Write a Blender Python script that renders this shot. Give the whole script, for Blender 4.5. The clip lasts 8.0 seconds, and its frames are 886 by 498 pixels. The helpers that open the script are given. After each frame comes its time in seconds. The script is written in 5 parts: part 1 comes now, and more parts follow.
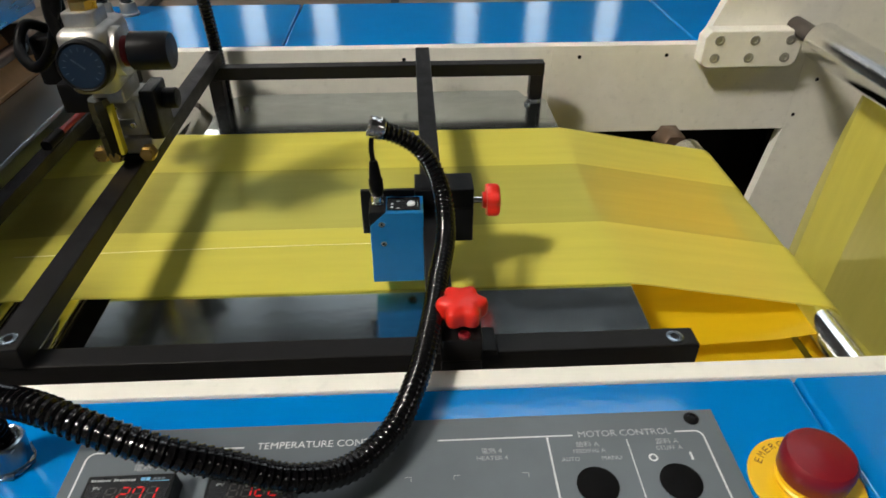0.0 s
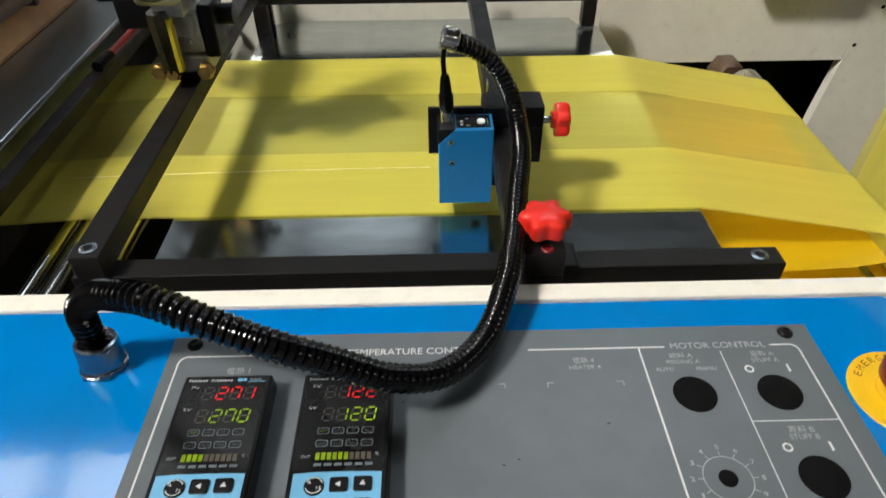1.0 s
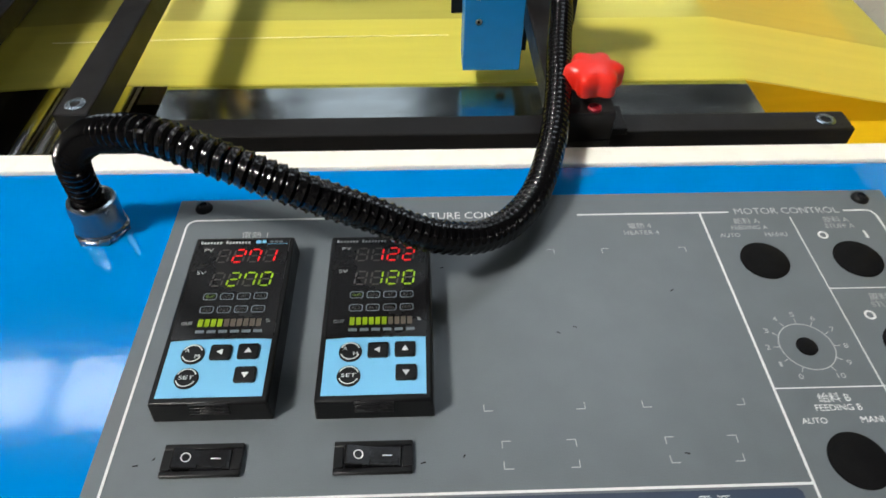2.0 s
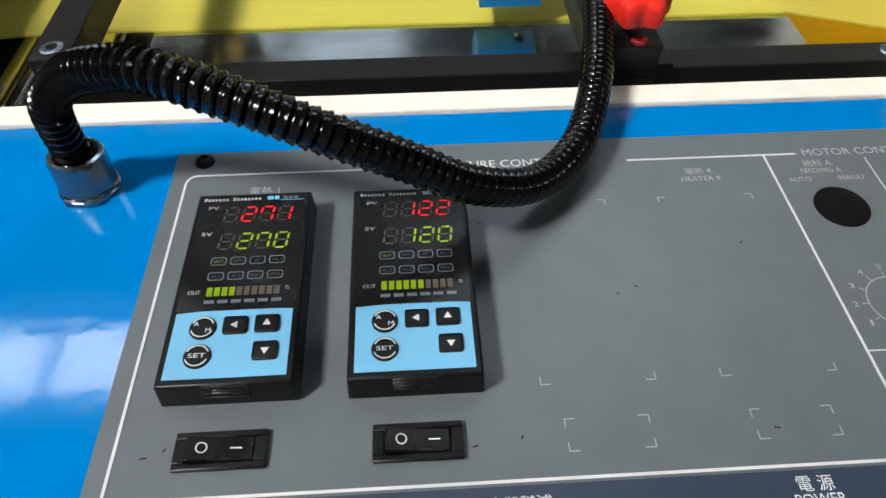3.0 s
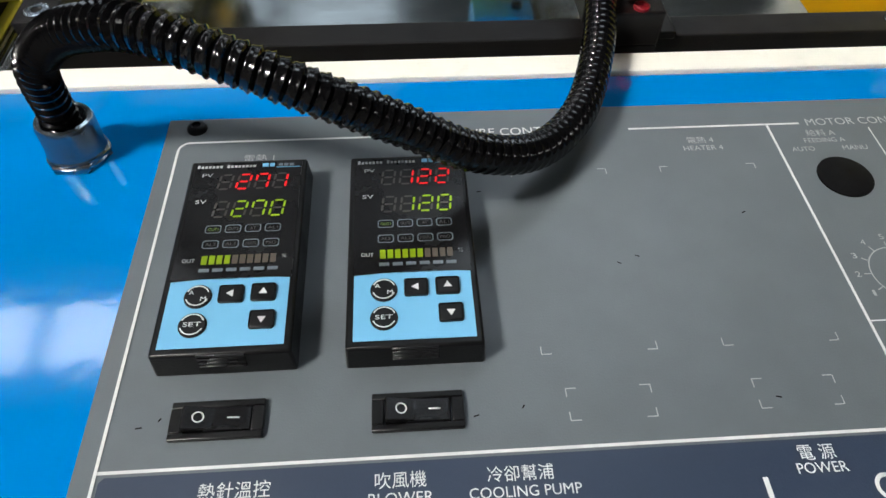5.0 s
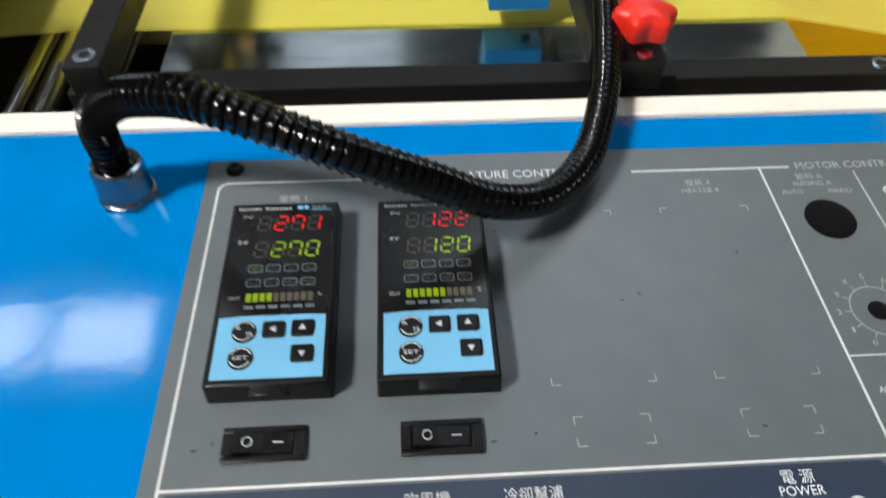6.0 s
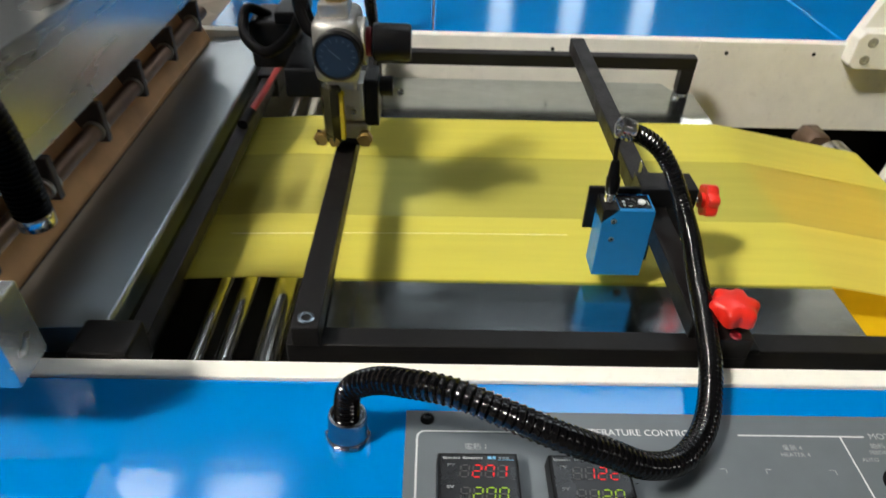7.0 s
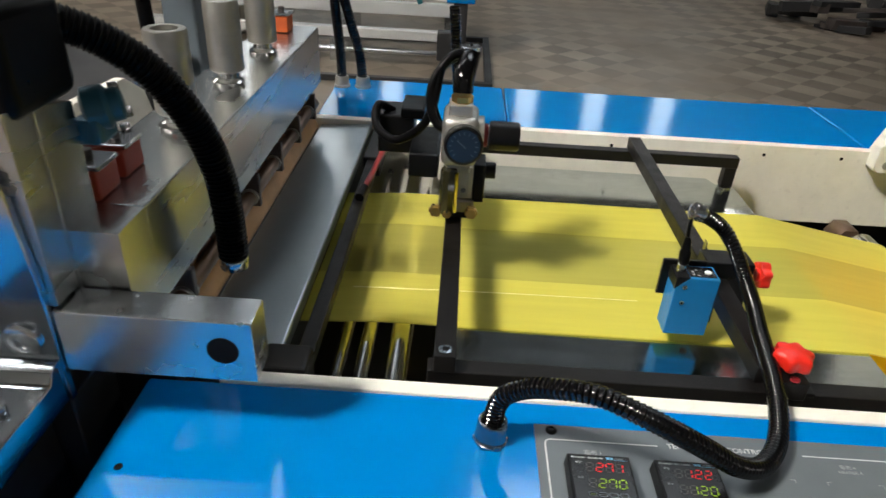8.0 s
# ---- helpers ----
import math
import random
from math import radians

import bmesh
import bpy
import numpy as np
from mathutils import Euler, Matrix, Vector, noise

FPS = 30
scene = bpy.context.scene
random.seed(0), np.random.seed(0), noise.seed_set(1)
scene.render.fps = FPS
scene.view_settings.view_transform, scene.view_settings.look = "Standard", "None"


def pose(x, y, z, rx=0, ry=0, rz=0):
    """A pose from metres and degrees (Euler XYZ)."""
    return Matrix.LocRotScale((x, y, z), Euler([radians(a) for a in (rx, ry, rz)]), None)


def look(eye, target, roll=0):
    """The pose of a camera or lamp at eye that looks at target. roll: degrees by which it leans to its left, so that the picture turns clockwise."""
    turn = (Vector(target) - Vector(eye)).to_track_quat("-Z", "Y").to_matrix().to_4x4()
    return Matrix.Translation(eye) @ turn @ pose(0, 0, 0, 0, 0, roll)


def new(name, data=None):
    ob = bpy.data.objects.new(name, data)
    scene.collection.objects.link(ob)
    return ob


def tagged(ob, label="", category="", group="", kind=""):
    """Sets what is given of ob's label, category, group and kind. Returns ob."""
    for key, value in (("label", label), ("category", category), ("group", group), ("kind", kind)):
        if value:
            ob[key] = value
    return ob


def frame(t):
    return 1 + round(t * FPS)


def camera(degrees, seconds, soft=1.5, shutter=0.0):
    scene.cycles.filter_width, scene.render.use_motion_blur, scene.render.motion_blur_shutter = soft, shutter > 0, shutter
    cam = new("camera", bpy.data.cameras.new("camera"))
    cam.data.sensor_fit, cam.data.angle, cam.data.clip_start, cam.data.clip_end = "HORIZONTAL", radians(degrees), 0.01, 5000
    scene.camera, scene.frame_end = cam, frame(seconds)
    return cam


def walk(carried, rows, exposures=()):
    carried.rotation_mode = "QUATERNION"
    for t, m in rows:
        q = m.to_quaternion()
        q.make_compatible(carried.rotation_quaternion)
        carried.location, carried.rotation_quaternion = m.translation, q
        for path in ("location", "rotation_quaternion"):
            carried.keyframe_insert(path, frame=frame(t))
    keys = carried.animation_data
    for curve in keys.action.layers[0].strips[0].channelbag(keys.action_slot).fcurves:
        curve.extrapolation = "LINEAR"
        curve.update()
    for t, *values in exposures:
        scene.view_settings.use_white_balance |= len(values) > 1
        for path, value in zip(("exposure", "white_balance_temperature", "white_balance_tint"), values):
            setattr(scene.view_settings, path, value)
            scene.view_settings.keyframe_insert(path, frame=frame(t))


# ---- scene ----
cam = camera(68.3, 8.0, shutter=0.3)
PATH = [
    (0, (-0.009, -0.037, 1.191), (0.072, 1.587, 0.026), 0.1),
    (0.5, (-0.034, -0.034, 1.181), (0.01, 1.545, -0.045), -0.6),
    (1, (-0.054, -0.043, 1.165), (-0.023, 1.49, -0.12), -0.4),
    (1.5, (-0.066, -0.045, 1.142), (-0.031, 1.4, -0.241), -0.1),
    (2, (-0.08, -0.032, 1.114), (-0.024, 1.319, -0.36), 0.7),
    (2.2, (-0.084, -0.027, 1.104), (-0.028, 1.3, -0.391), 0.8),
    (3.3, (-0.1, -0.004, 1.08), (-0.019, 1.237, -0.486), -0.1),
    (3.5, (-0.1, -0.003, 1.078), (-0.012, 1.228, -0.496), 0.1),
    (4, (-0.102, -0.005, 1.078), (-0.004, 1.206, -0.51), 1.0),
    (4.5, (-0.101, -0.006, 1.078), (-0.002, 1.204, -0.512), 1.3),
    (5.8, (-0.101, -0.01, 1.089), (-0.016, 1.177, -0.518), 1.1),
    (6, (-0.109, -0.01, 1.109), (-0.021, 1.191, -0.488), 1.3),
    (6.2, (-0.122, -0.006, 1.136), (-0.039, 1.248, -0.419), 0.8),
    (6.5, (-0.153, -0.009, 1.169), (-0.039, 1.395, -0.251), 1.5),
    (7, (-0.195, -0.042, 1.215), (-0.161, 1.537, -0.012), 1.8),
    (7.5, (-0.234, -0.12, 1.24), (-0.215, 1.581, 0.188), 2.9),
    (8, (-0.286, -0.16, 1.26), (-0.308, 1.562, 0.244), 3.3),
]
walk(cam, [(t, look(eye, target, roll)) for t, eye, target, roll in PATH], [(0.0, -0.3, 6500, 10), (1.0, -0.1, 6450, 10), (2.0, 0.1, 6300, 10), (3.5, 0.05, 6200, 10), (4.5, 0.05, 6200, 10), (6.0, 0.08, 6250, 10), (7.0, 0.0, 6400, 10), (8.0, 0.08, 6450, 10)])

# ---- world, light ----
world = bpy.data.worlds.new("world")
scene.world = world
world.use_nodes = True
world.node_tree.nodes["Background"].inputs[0].default_value = (0.55, 0.62, 0.75, 1)
world.node_tree.nodes["Background"].inputs[1].default_value = 0.3


# ---- materials ----
def mat(name, col, rough=0.5, metal=0.0, var=0.12, scale=40.0, bump=0.0, bscale=400.0, emit=None, power=0.0, coat=0.0, stretch=(1, 1, 1), rvar=0.1, spec=0.5, dirt=0.0, dscale=9.0):
    """Principled surface with colour, gloss and relief that vary at two scales, in metres."""
    m = bpy.data.materials.new(name)
    m.use_nodes = True
    nt = m.node_tree
    p = nt.nodes["Principled BSDF"]
    p.inputs["Metallic"].default_value = metal
    p.inputs["Coat Weight"].default_value = coat
    p.inputs["Coat Roughness"].default_value = 0.08
    p.inputs["Specular IOR Level"].default_value = spec
    tc = nt.nodes.new("ShaderNodeTexCoord")
    mp = nt.nodes.new("ShaderNodeMapping")
    mp.inputs["Scale"].default_value = stretch
    nt.links.new(tc.outputs["Object"], mp.inputs[0])

    def tex(s, detail=4.0):
        n = nt.nodes.new("ShaderNodeTexNoise")
        n.inputs["Scale"].default_value = s
        n.inputs["Detail"].default_value = detail
        nt.links.new(mp.outputs[0], n.inputs["Vector"])
        return n.outputs["Fac"]

    def ramp(src, lo, hi):
        r = nt.nodes.new("ShaderNodeMapRange")
        r.interpolation_type = "SMOOTHSTEP"
        r.inputs["From Min"].default_value, r.inputs["From Max"].default_value = 0.2, 0.8
        r.inputs["To Min"].default_value, r.inputs["To Max"].default_value = lo, hi
        nt.links.new(src, r.inputs[0])
        return r.outputs[0]

    fine, coarse = tex(scale), tex(scale * 0.13, 3.0)
    add = nt.nodes.new("ShaderNodeMath")
    add.operation = "MULTIPLY"
    nt.links.new(ramp(fine, 1 - var * 0.6, 1 + var * 0.6), add.inputs[0])
    nt.links.new(ramp(coarse, 1 - var, 1 + var), add.inputs[1])
    vm = nt.nodes.new("ShaderNodeVectorMath")
    vm.operation = "SCALE"
    vm.inputs[0].default_value = col
    nt.links.new(add.outputs[0], vm.inputs["Scale"])
    out = vm.outputs[0]
    if dirt:
        dn = tex(dscale * 10, 8.0)
        dr = nt.nodes.new("ShaderNodeMapRange")
        dr.inputs["From Min"].default_value, dr.inputs["From Max"].default_value = 0.6, 0.75
        dr.inputs["To Max"].default_value = dirt
        nt.links.new(dn, dr.inputs[0])
        mx = nt.nodes.new("ShaderNodeMix")
        mx.data_type = "RGBA"
        nt.links.new(dr.outputs[0], mx.inputs["Factor"])
        nt.links.new(out, mx.inputs["A"])
        mx.inputs["B"].default_value = (0.05, 0.045, 0.04, 1)
        out = mx.outputs["Result"]
    nt.links.new(out, p.inputs["Base Color"])
    nt.links.new(ramp(tex(scale * 0.6), max(0.02, rough * (1 - rvar * 2)), min(1, rough * (1 + rvar * 2))), p.inputs["Roughness"])
    if bump:
        b = nt.nodes.new("ShaderNodeBump")
        b.inputs["Strength"].default_value = bump
        b.inputs["Distance"].default_value = 0.001
        nt.links.new(tex(bscale, 3.0), b.inputs["Height"])
        nt.links.new(b.outputs[0], p.inputs["Normal"])
    if emit:
        p.inputs["Emission Color"].default_value = (*emit, 1)
        p.inputs["Emission Strength"].default_value = power
    return m


def film_mat(name, col, see):
    """Thin tinted plastic film: part of the light goes straight through, the rest scatters, with a soft gloss."""
    m = bpy.data.materials.new(name)
    m.use_nodes = True
    nt = m.node_tree
    nt.nodes.clear()
    o = nt.nodes.new("ShaderNodeOutputMaterial")
    tc = nt.nodes.new("ShaderNodeTexCoord")
    mp = nt.nodes.new("ShaderNodeMapping")
    mp.inputs["Scale"].default_value = (0.6, 8, 1)
    nt.links.new(tc.outputs["Object"], mp.inputs[0])
    n = nt.nodes.new("ShaderNodeTexNoise")
    n.inputs["Scale"].default_value = 9
    n.inputs["Detail"].default_value = 6
    nt.links.new(mp.outputs[0], n.inputs["Vector"])
    r = nt.nodes.new("ShaderNodeMapRange")
    r.inputs["To Min"].default_value, r.inputs["To Max"].default_value = 0.88, 1.1
    nt.links.new(n.outputs["Fac"], r.inputs[0])
    v = nt.nodes.new("ShaderNodeVectorMath")
    v.operation = "SCALE"
    v.inputs[0].default_value = col
    nt.links.new(r.outputs[0], v.inputs["Scale"])
    p = nt.nodes.new("ShaderNodeBsdfPrincipled")
    p.inputs["Roughness"].default_value = 0.42
    p.inputs["Specular IOR Level"].default_value = 0.35
    nt.links.new(v.outputs[0], p.inputs["Base Color"])
    bp = nt.nodes.new("ShaderNodeBump")
    bp.inputs["Strength"].default_value = 0.25
    bp.inputs["Distance"].default_value = 0.001
    nt.links.new(n.outputs["Fac"], bp.inputs["Height"])
    nt.links.new(bp.outputs[0], p.inputs["Normal"])
    tl = nt.nodes.new("ShaderNodeBsdfTranslucent")
    nt.links.new(v.outputs[0], tl.inputs[0])
    tr = nt.nodes.new("ShaderNodeBsdfTransparent")
    tr.inputs[0].default_value = (1.0, 0.96, 0.55, 1)
    a = nt.nodes.new("ShaderNodeMixShader")
    a.inputs[0].default_value = 0.35
    b = nt.nodes.new("ShaderNodeMixShader")
    b.inputs[0].default_value = see
    nt.links.new(p.outputs[0], a.inputs[1])
    nt.links.new(tl.outputs[0], a.inputs[2])
    nt.links.new(a.outputs[0], b.inputs[1])
    nt.links.new(tr.outputs[0], b.inputs[2])
    nt.links.new(b.outputs[0], o.inputs[0])
    return m


BLUE = mat("blue enamel", (0.0, 0.19, 0.55), 0.085, 0, 0.04, 30, 0.09, 110, spec=0.6)
WHITE = mat("cream powder coat", (0.84, 0.82, 0.74), 0.45, 0, 0.05, 60, 0.15, 900, dirt=0.1)
GREY = mat("grey printed sheet", (0.112, 0.131, 0.145), 0.34, 0, 0.085, 55, 0.1, 1500, dirt=0.05, dscale=6)
NAVY = mat("navy printed field", (0.028, 0.042, 0.075), 0.38, 0, 0.08, 30, 0.1, 1500)
INK = mat("white ink", (0.66, 0.68, 0.68), 0.5, 0, 0.08, 300)
INK3 = mat("dim white ink", (0.42, 0.44, 0.45), 0.5, 0, 0.1, 300)
INK4 = mat("grey-blue ink", (0.13, 0.16, 0.185), 0.45, 0, 0.1, 300)
INK2 = mat("faded white ink", (0.36, 0.38, 0.38), 0.5, 0, 0.1, 300)
BLACK = mat("black anodised bar", (0.0065, 0.0057, 0.0057), 0.42, 0.0, 0.15, 80, 0.15, 1200, spec=0.25)
PLASTIC = mat("black plastic", (0.005, 0.005, 0.0056), 0.36, 0, 0.15, 120, 0.12, 1600, spec=0.24)
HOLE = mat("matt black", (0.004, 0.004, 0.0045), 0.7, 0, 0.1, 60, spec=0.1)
FACE = mat("black glossy face", (0.008, 0.008, 0.009), 0.26, 0, 0.1, 80, spec=0.3)
RUBBER = mat("black glossy conduit", (0.003, 0.003, 0.0035), 0.13, 0, 0.15, 90, 0.1, 500, rvar=0.2, spec=0.42)
CABLE = mat("black cable", (0.0035, 0.0035, 0.004), 0.32, 0, 0.15, 90, spec=0.12)
CHROME = mat("bright plated steel", (0.78, 0.78, 0.78), 0.14, 1, 0.08, 200, 0.08, 700)
JAW = mat("ground jaw steel", (0.42, 0.48, 0.52), 0.33, 1, 0.03, 30, rvar=0.03)
BROWN = mat("oily brown steel", (0.20, 0.13, 0.09), 0.36, 0.7, 0.2, 60)
DULL = mat("dull dark steel", (0.10, 0.085, 0.08), 0.45, 0.5, 0.15, 80)
STEEL = mat("ground steel", (0.50, 0.52, 0.54), 0.24, 1, 0.04, 30, rvar=0.03, stretch=(1, 0.4, 1))
ALU = mat("milled aluminium", (0.62, 0.65, 0.68), 0.27, 1, 0.02, 25, rvar=0.02)
POLISH = mat("polished aluminium", (0.52, 0.56, 0.61), 0.13, 1, 0.02, 25, rvar=0.02)
ALUY = mat("brushed aluminium", (0.52, 0.53, 0.53), 0.27, 1, 0.02, 25, rvar=0.02, stretch=(1, 0.3, 2))
ZINC = mat("blue zinc plating", (0.27, 0.31, 0.35), 0.25, 1, 0.1, 120, 0.05, 500)
CAST = mat("cast aluminium", (0.50, 0.49, 0.46), 0.42, 0.85, 0.12, 120, 0.3, 600, dirt=0.3)
TABLE = mat("polished dark plate", (0.55, 0.60, 0.62), 0.16, 1, 0.12, 40, 0.03, 60, stretch=(1, 3, 1), dirt=0.1)
POST = mat("turned spring steel", (0.47, 0.46, 0.43), 0.42, 1, 0.1, 90, 0.25, 900)
BRASS = mat("brass", (0.62, 0.42, 0.14), 0.3, 1, 0.12, 150, 0.1, 600)
COPPER = mat("copper coloured phenolic", (0.66, 0.38, 0.18), 0.4, 0.1, 0.15, 40, 0.1, 400)
RED = mat("red plastic", (0.72, 0.022, 0.012), 0.36, 0, 0.06, 90, 0.08, 900)
DKRED = mat("dark red plastic", (0.19, 0.005, 0.012), 0.42, 0, 0.06, 90, 0.1, 900)
YELLOW = mat("yellow label", (0.80, 0.50, 0.01), 0.4, 0, 0.05, 60)
SENSOR = mat("sensor blue enamel", (0.005, 0.17, 0.44), 0.38, 0, 0.06, 90, 0.15, 1500)
SKY = mat("light blue membrane", (0.16, 0.44, 0.70), 0.42, 0, 0.04, 60)
LCDR = mat("lit red segment", (0.3, 0, 0), 0.4, emit=(1.0, 0.008, 0.012), power=0.65)
LCDG = mat("lit green segment", (0.2, 0.3, 0), 0.4, emit=(0.40, 0.78, 0.02), power=0.19)
BARG = mat("lit green bar", (0.2, 0.3, 0), 0.4, emit=(0.40, 0.78, 0.02), power=0.05)
LCDDIM = mat("dim green legend", (0.1, 0.15, 0.02), 0.4, emit=(0.4, 0.8, 0.05), power=0.10)
UNLIT = mat("unlit segment", (0.05, 0.047, 0.044), 0.35)
LEDOFF = mat("unlit bar", (0.085, 0.07, 0.055), 0.4)
SKYDIM = mat("dim dial print", (0.04, 0.07, 0.10), 0.4)
GAUGE = mat("dark blue dial", (0.010, 0.024, 0.048), 0.22, 0, 0.2, 60)
ORANGE = mat("orange painted block", (0.55, 0.10, 0.02), 0.45, 0, 0.1, 60, 0.1, 500)
MAROON = mat("dark red painted block", (0.33, 0.04, 0.018), 0.45, 0, 0.1, 60, 0.1, 500)
REDWIRE = mat("red cable", (0.35, 0.03, 0.03), 0.4)
FLOOR = mat("worn dark concrete", (0.19, 0.158, 0.124), 0.42, 0, 0.28, 2.6, 0.15, 14, rvar=0.08)


def chequer(m, size, amount):
    """Worn two-tone tiles, laid diagonally, over a material's own colour."""
    nt = m.node_tree
    p = nt.nodes["Principled BSDF"]
    src = p.inputs["Base Color"].links[0].from_socket
    tc = nt.nodes.new("ShaderNodeTexCoord")
    mp = nt.nodes.new("ShaderNodeMapping")
    mp.inputs["Rotation"].default_value = (0, 0, radians(45))
    ch = nt.nodes.new("ShaderNodeTexChecker")
    ch.inputs["Scale"].default_value = 1 / size
    ch.inputs["Color1"].default_value = (1 + amount, 1 + amount, 1 + amount, 1)
    ch.inputs["Color2"].default_value = (1 - amount, 1 - amount, 1 - amount, 1)
    mu = nt.nodes.new("ShaderNodeVectorMath")
    mu.operation = "MULTIPLY"
    nt.links.new(tc.outputs["Object"], mp.inputs[0])
    nt.links.new(mp.outputs[0], ch.inputs["Vector"])
    # fades to a plain warm tone in patches: wear, and glare put into colour
    wn = nt.nodes.new("ShaderNodeTexNoise")
    wn.inputs["Scale"].default_value = 0.55
    wn.inputs["Detail"].default_value = 5
    nt.links.new(tc.outputs["Object"], wn.inputs["Vector"])
    wr = nt.nodes.new("ShaderNodeMapRange")
    wr.inputs["From Min"].default_value, wr.inputs["From Max"].default_value = 0.38, 0.62
    nt.links.new(wn.outputs["Fac"], wr.inputs[0])
    wm = nt.nodes.new("ShaderNodeMix")
    wm.data_type = "RGBA"
    wm.inputs["A"].default_value = (1.05, 1.0, 0.95, 1)
    nt.links.new(wr.outputs[0], wm.inputs["Factor"])
    nt.links.new(ch.outputs["Color"], wm.inputs["B"])
    nt.links.new(src, mu.inputs[0])
    nt.links.new(wm.outputs["Result"], mu.inputs[1])
    nt.links.new(mu.outputs[0], p.inputs["Base Color"])


chequer(FLOOR, 0.22, 0.34)
RAIL = mat("light grey paint", (0.48, 0.49, 0.49), 0.4, 0, 0.08, 8)
WALL = mat("grey wall paint", (0.18, 0.18, 0.172), 0.8, 0, 0.1, 1.0, 0.2, 60)
ROOF = mat("roof sheet", (0.10, 0.10, 0.10), 0.6, 0, 0.1, 1.0)
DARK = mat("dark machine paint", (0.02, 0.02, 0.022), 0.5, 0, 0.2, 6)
FILLGLOW = mat("fill lamp diffuser", (0.8, 0.8, 0.8), 0.5, emit=(1.0, 0.96, 0.9), power=14.0)
KEYGLOW = mat("bright lamp diffuser", (0.8, 0.8, 0.8), 0.5, emit=(1.0, 0.94, 0.84), power=222.0)
DAYGLOW = mat("daylit pane", (0.8, 0.8, 0.8), 0.3, emit=(0.80, 0.93, 1.0), power=2.4)
SKYGLOW = mat("daylit roof pane", (0.8, 0.8, 0.8), 0.4, emit=(0.82, 0.93, 1.0), power=0.6)
SHEENGLOW = mat("bright pane for panel sheen", (0.8, 0.8, 0.8), 0.4, emit=(0.85, 0.94, 1.0), power=5.0)
ROWGLOW = mat("row lamp diffuser", (0.8, 0.8, 0.8), 0.5, emit=(0.95, 0.98, 1.0), power=8.0)
FILM = film_mat("yellow film", (0.93, 0.85, 0.19), 0.50)
FILM2 = film_mat("yellow film layer", (0.97, 0.90, 0.19), 0.36)
# Same film; the deeper orange of light through several plies is painted in.
PLY = film_mat("ply-shaded film", (0.90, 0.60, 0.012), 0.12)


# ---- helpers ----
ORIGIN = {}


def thing(name, label, category, base, group="", kind=""):
    ob = new(name)
    ob.empty_display_size = 0.02
    ob.location = base
    ORIGIN[ob] = Vector(base)
    return tagged(ob, label, category, group, kind)


def mesh_of(bm, name, material, origin, smooth=True, angle=35):
    bmesh.ops.recalc_face_normals(bm, faces=bm.faces)
    bmesh.ops.translate(bm, verts=bm.verts, vec=-origin)
    me = bpy.data.meshes.new(name)
    bm.to_mesh(me)
    bm.free()
    me.materials.append(material)
    if smooth and len(me.polygons):
        keep = [p.use_smooth for p in me.polygons]
        me.set_sharp_from_angle(angle=radians(angle))
        me.polygons.foreach_set("use_smooth", keep)
    return me


def part(name, bm, material, parent, label=""):
    o = ORIGIN[parent]
    ob = new(name, mesh_of(bm, name, material, o))
    ob.parent = parent
    ORIGIN[ob] = o
    return tagged(ob, label)


def solo(name, bm, material, label, category, base, group="", kind=""):
    o = Vector(base)
    ob = new(name, mesh_of(bm, name, material, o))
    ob.location = o
    ORIGIN[ob] = o
    return tagged(ob, label, category, group, kind)


def join(*bms):
    out = bms[0]
    for b in bms[1:]:
        me = bpy.data.meshes.new("tmp")
        b.to_mesh(me)
        b.free()
        out.from_mesh(me)
        bpy.data.meshes.remove(me)
    return out


def round_edges(bm, bev, seg):
    """Bevels all edges; the flat sides stay flat, only the rounding is shaded smooth."""
    bmesh.ops.recalc_face_normals(bm, faces=bm.faces)
    sides = [f.normal.copy() for f in bm.faces]
    bmesh.ops.bevel(bm, geom=bm.edges[:], offset=bev, segments=seg, affect="EDGES", profile=0.5)
    bm.normal_update()
    for f in bm.faces:
        f.smooth = not any(f.normal.dot(n) > 0.9995 for n in sides)


def box(x0, x1, y0, y1, z0, z1, bev=0.0, seg=2):
    bm = bmesh.new()
    bmesh.ops.create_cube(bm, size=1.0)
    for v in bm.verts:
        v.co = Vector((x0 if v.co.x < 0 else x1, y0 if v.co.y < 0 else y1, z0 if v.co.z < 0 else z1))
    if bev:
        round_edges(bm, bev, seg)
    return bm


def prism(pts, lo, hi, axis="z", bev=0.0):
    """An outline pushed along an axis. For axis y the outline is (x, z), for x it is (y, z)."""
    bm = bmesh.new()

    def at(p, h):
        return {"z": (p[0], p[1], h), "y": (p[0], h, p[1]), "x": (h, p[0], p[1])}[axis]

    a = [bm.verts.new(at(p, lo)) for p in pts]
    b = [bm.verts.new(at(p, hi)) for p in pts]
    n = len(pts)
    bm.faces.new(a[::-1])
    bm.faces.new(b)
    for i in range(n):
        bm.faces.new((a[i], a[(i + 1) % n], b[(i + 1) % n], b[i]))
    if bev:
        round_edges(bm, bev, 2)
    return bm


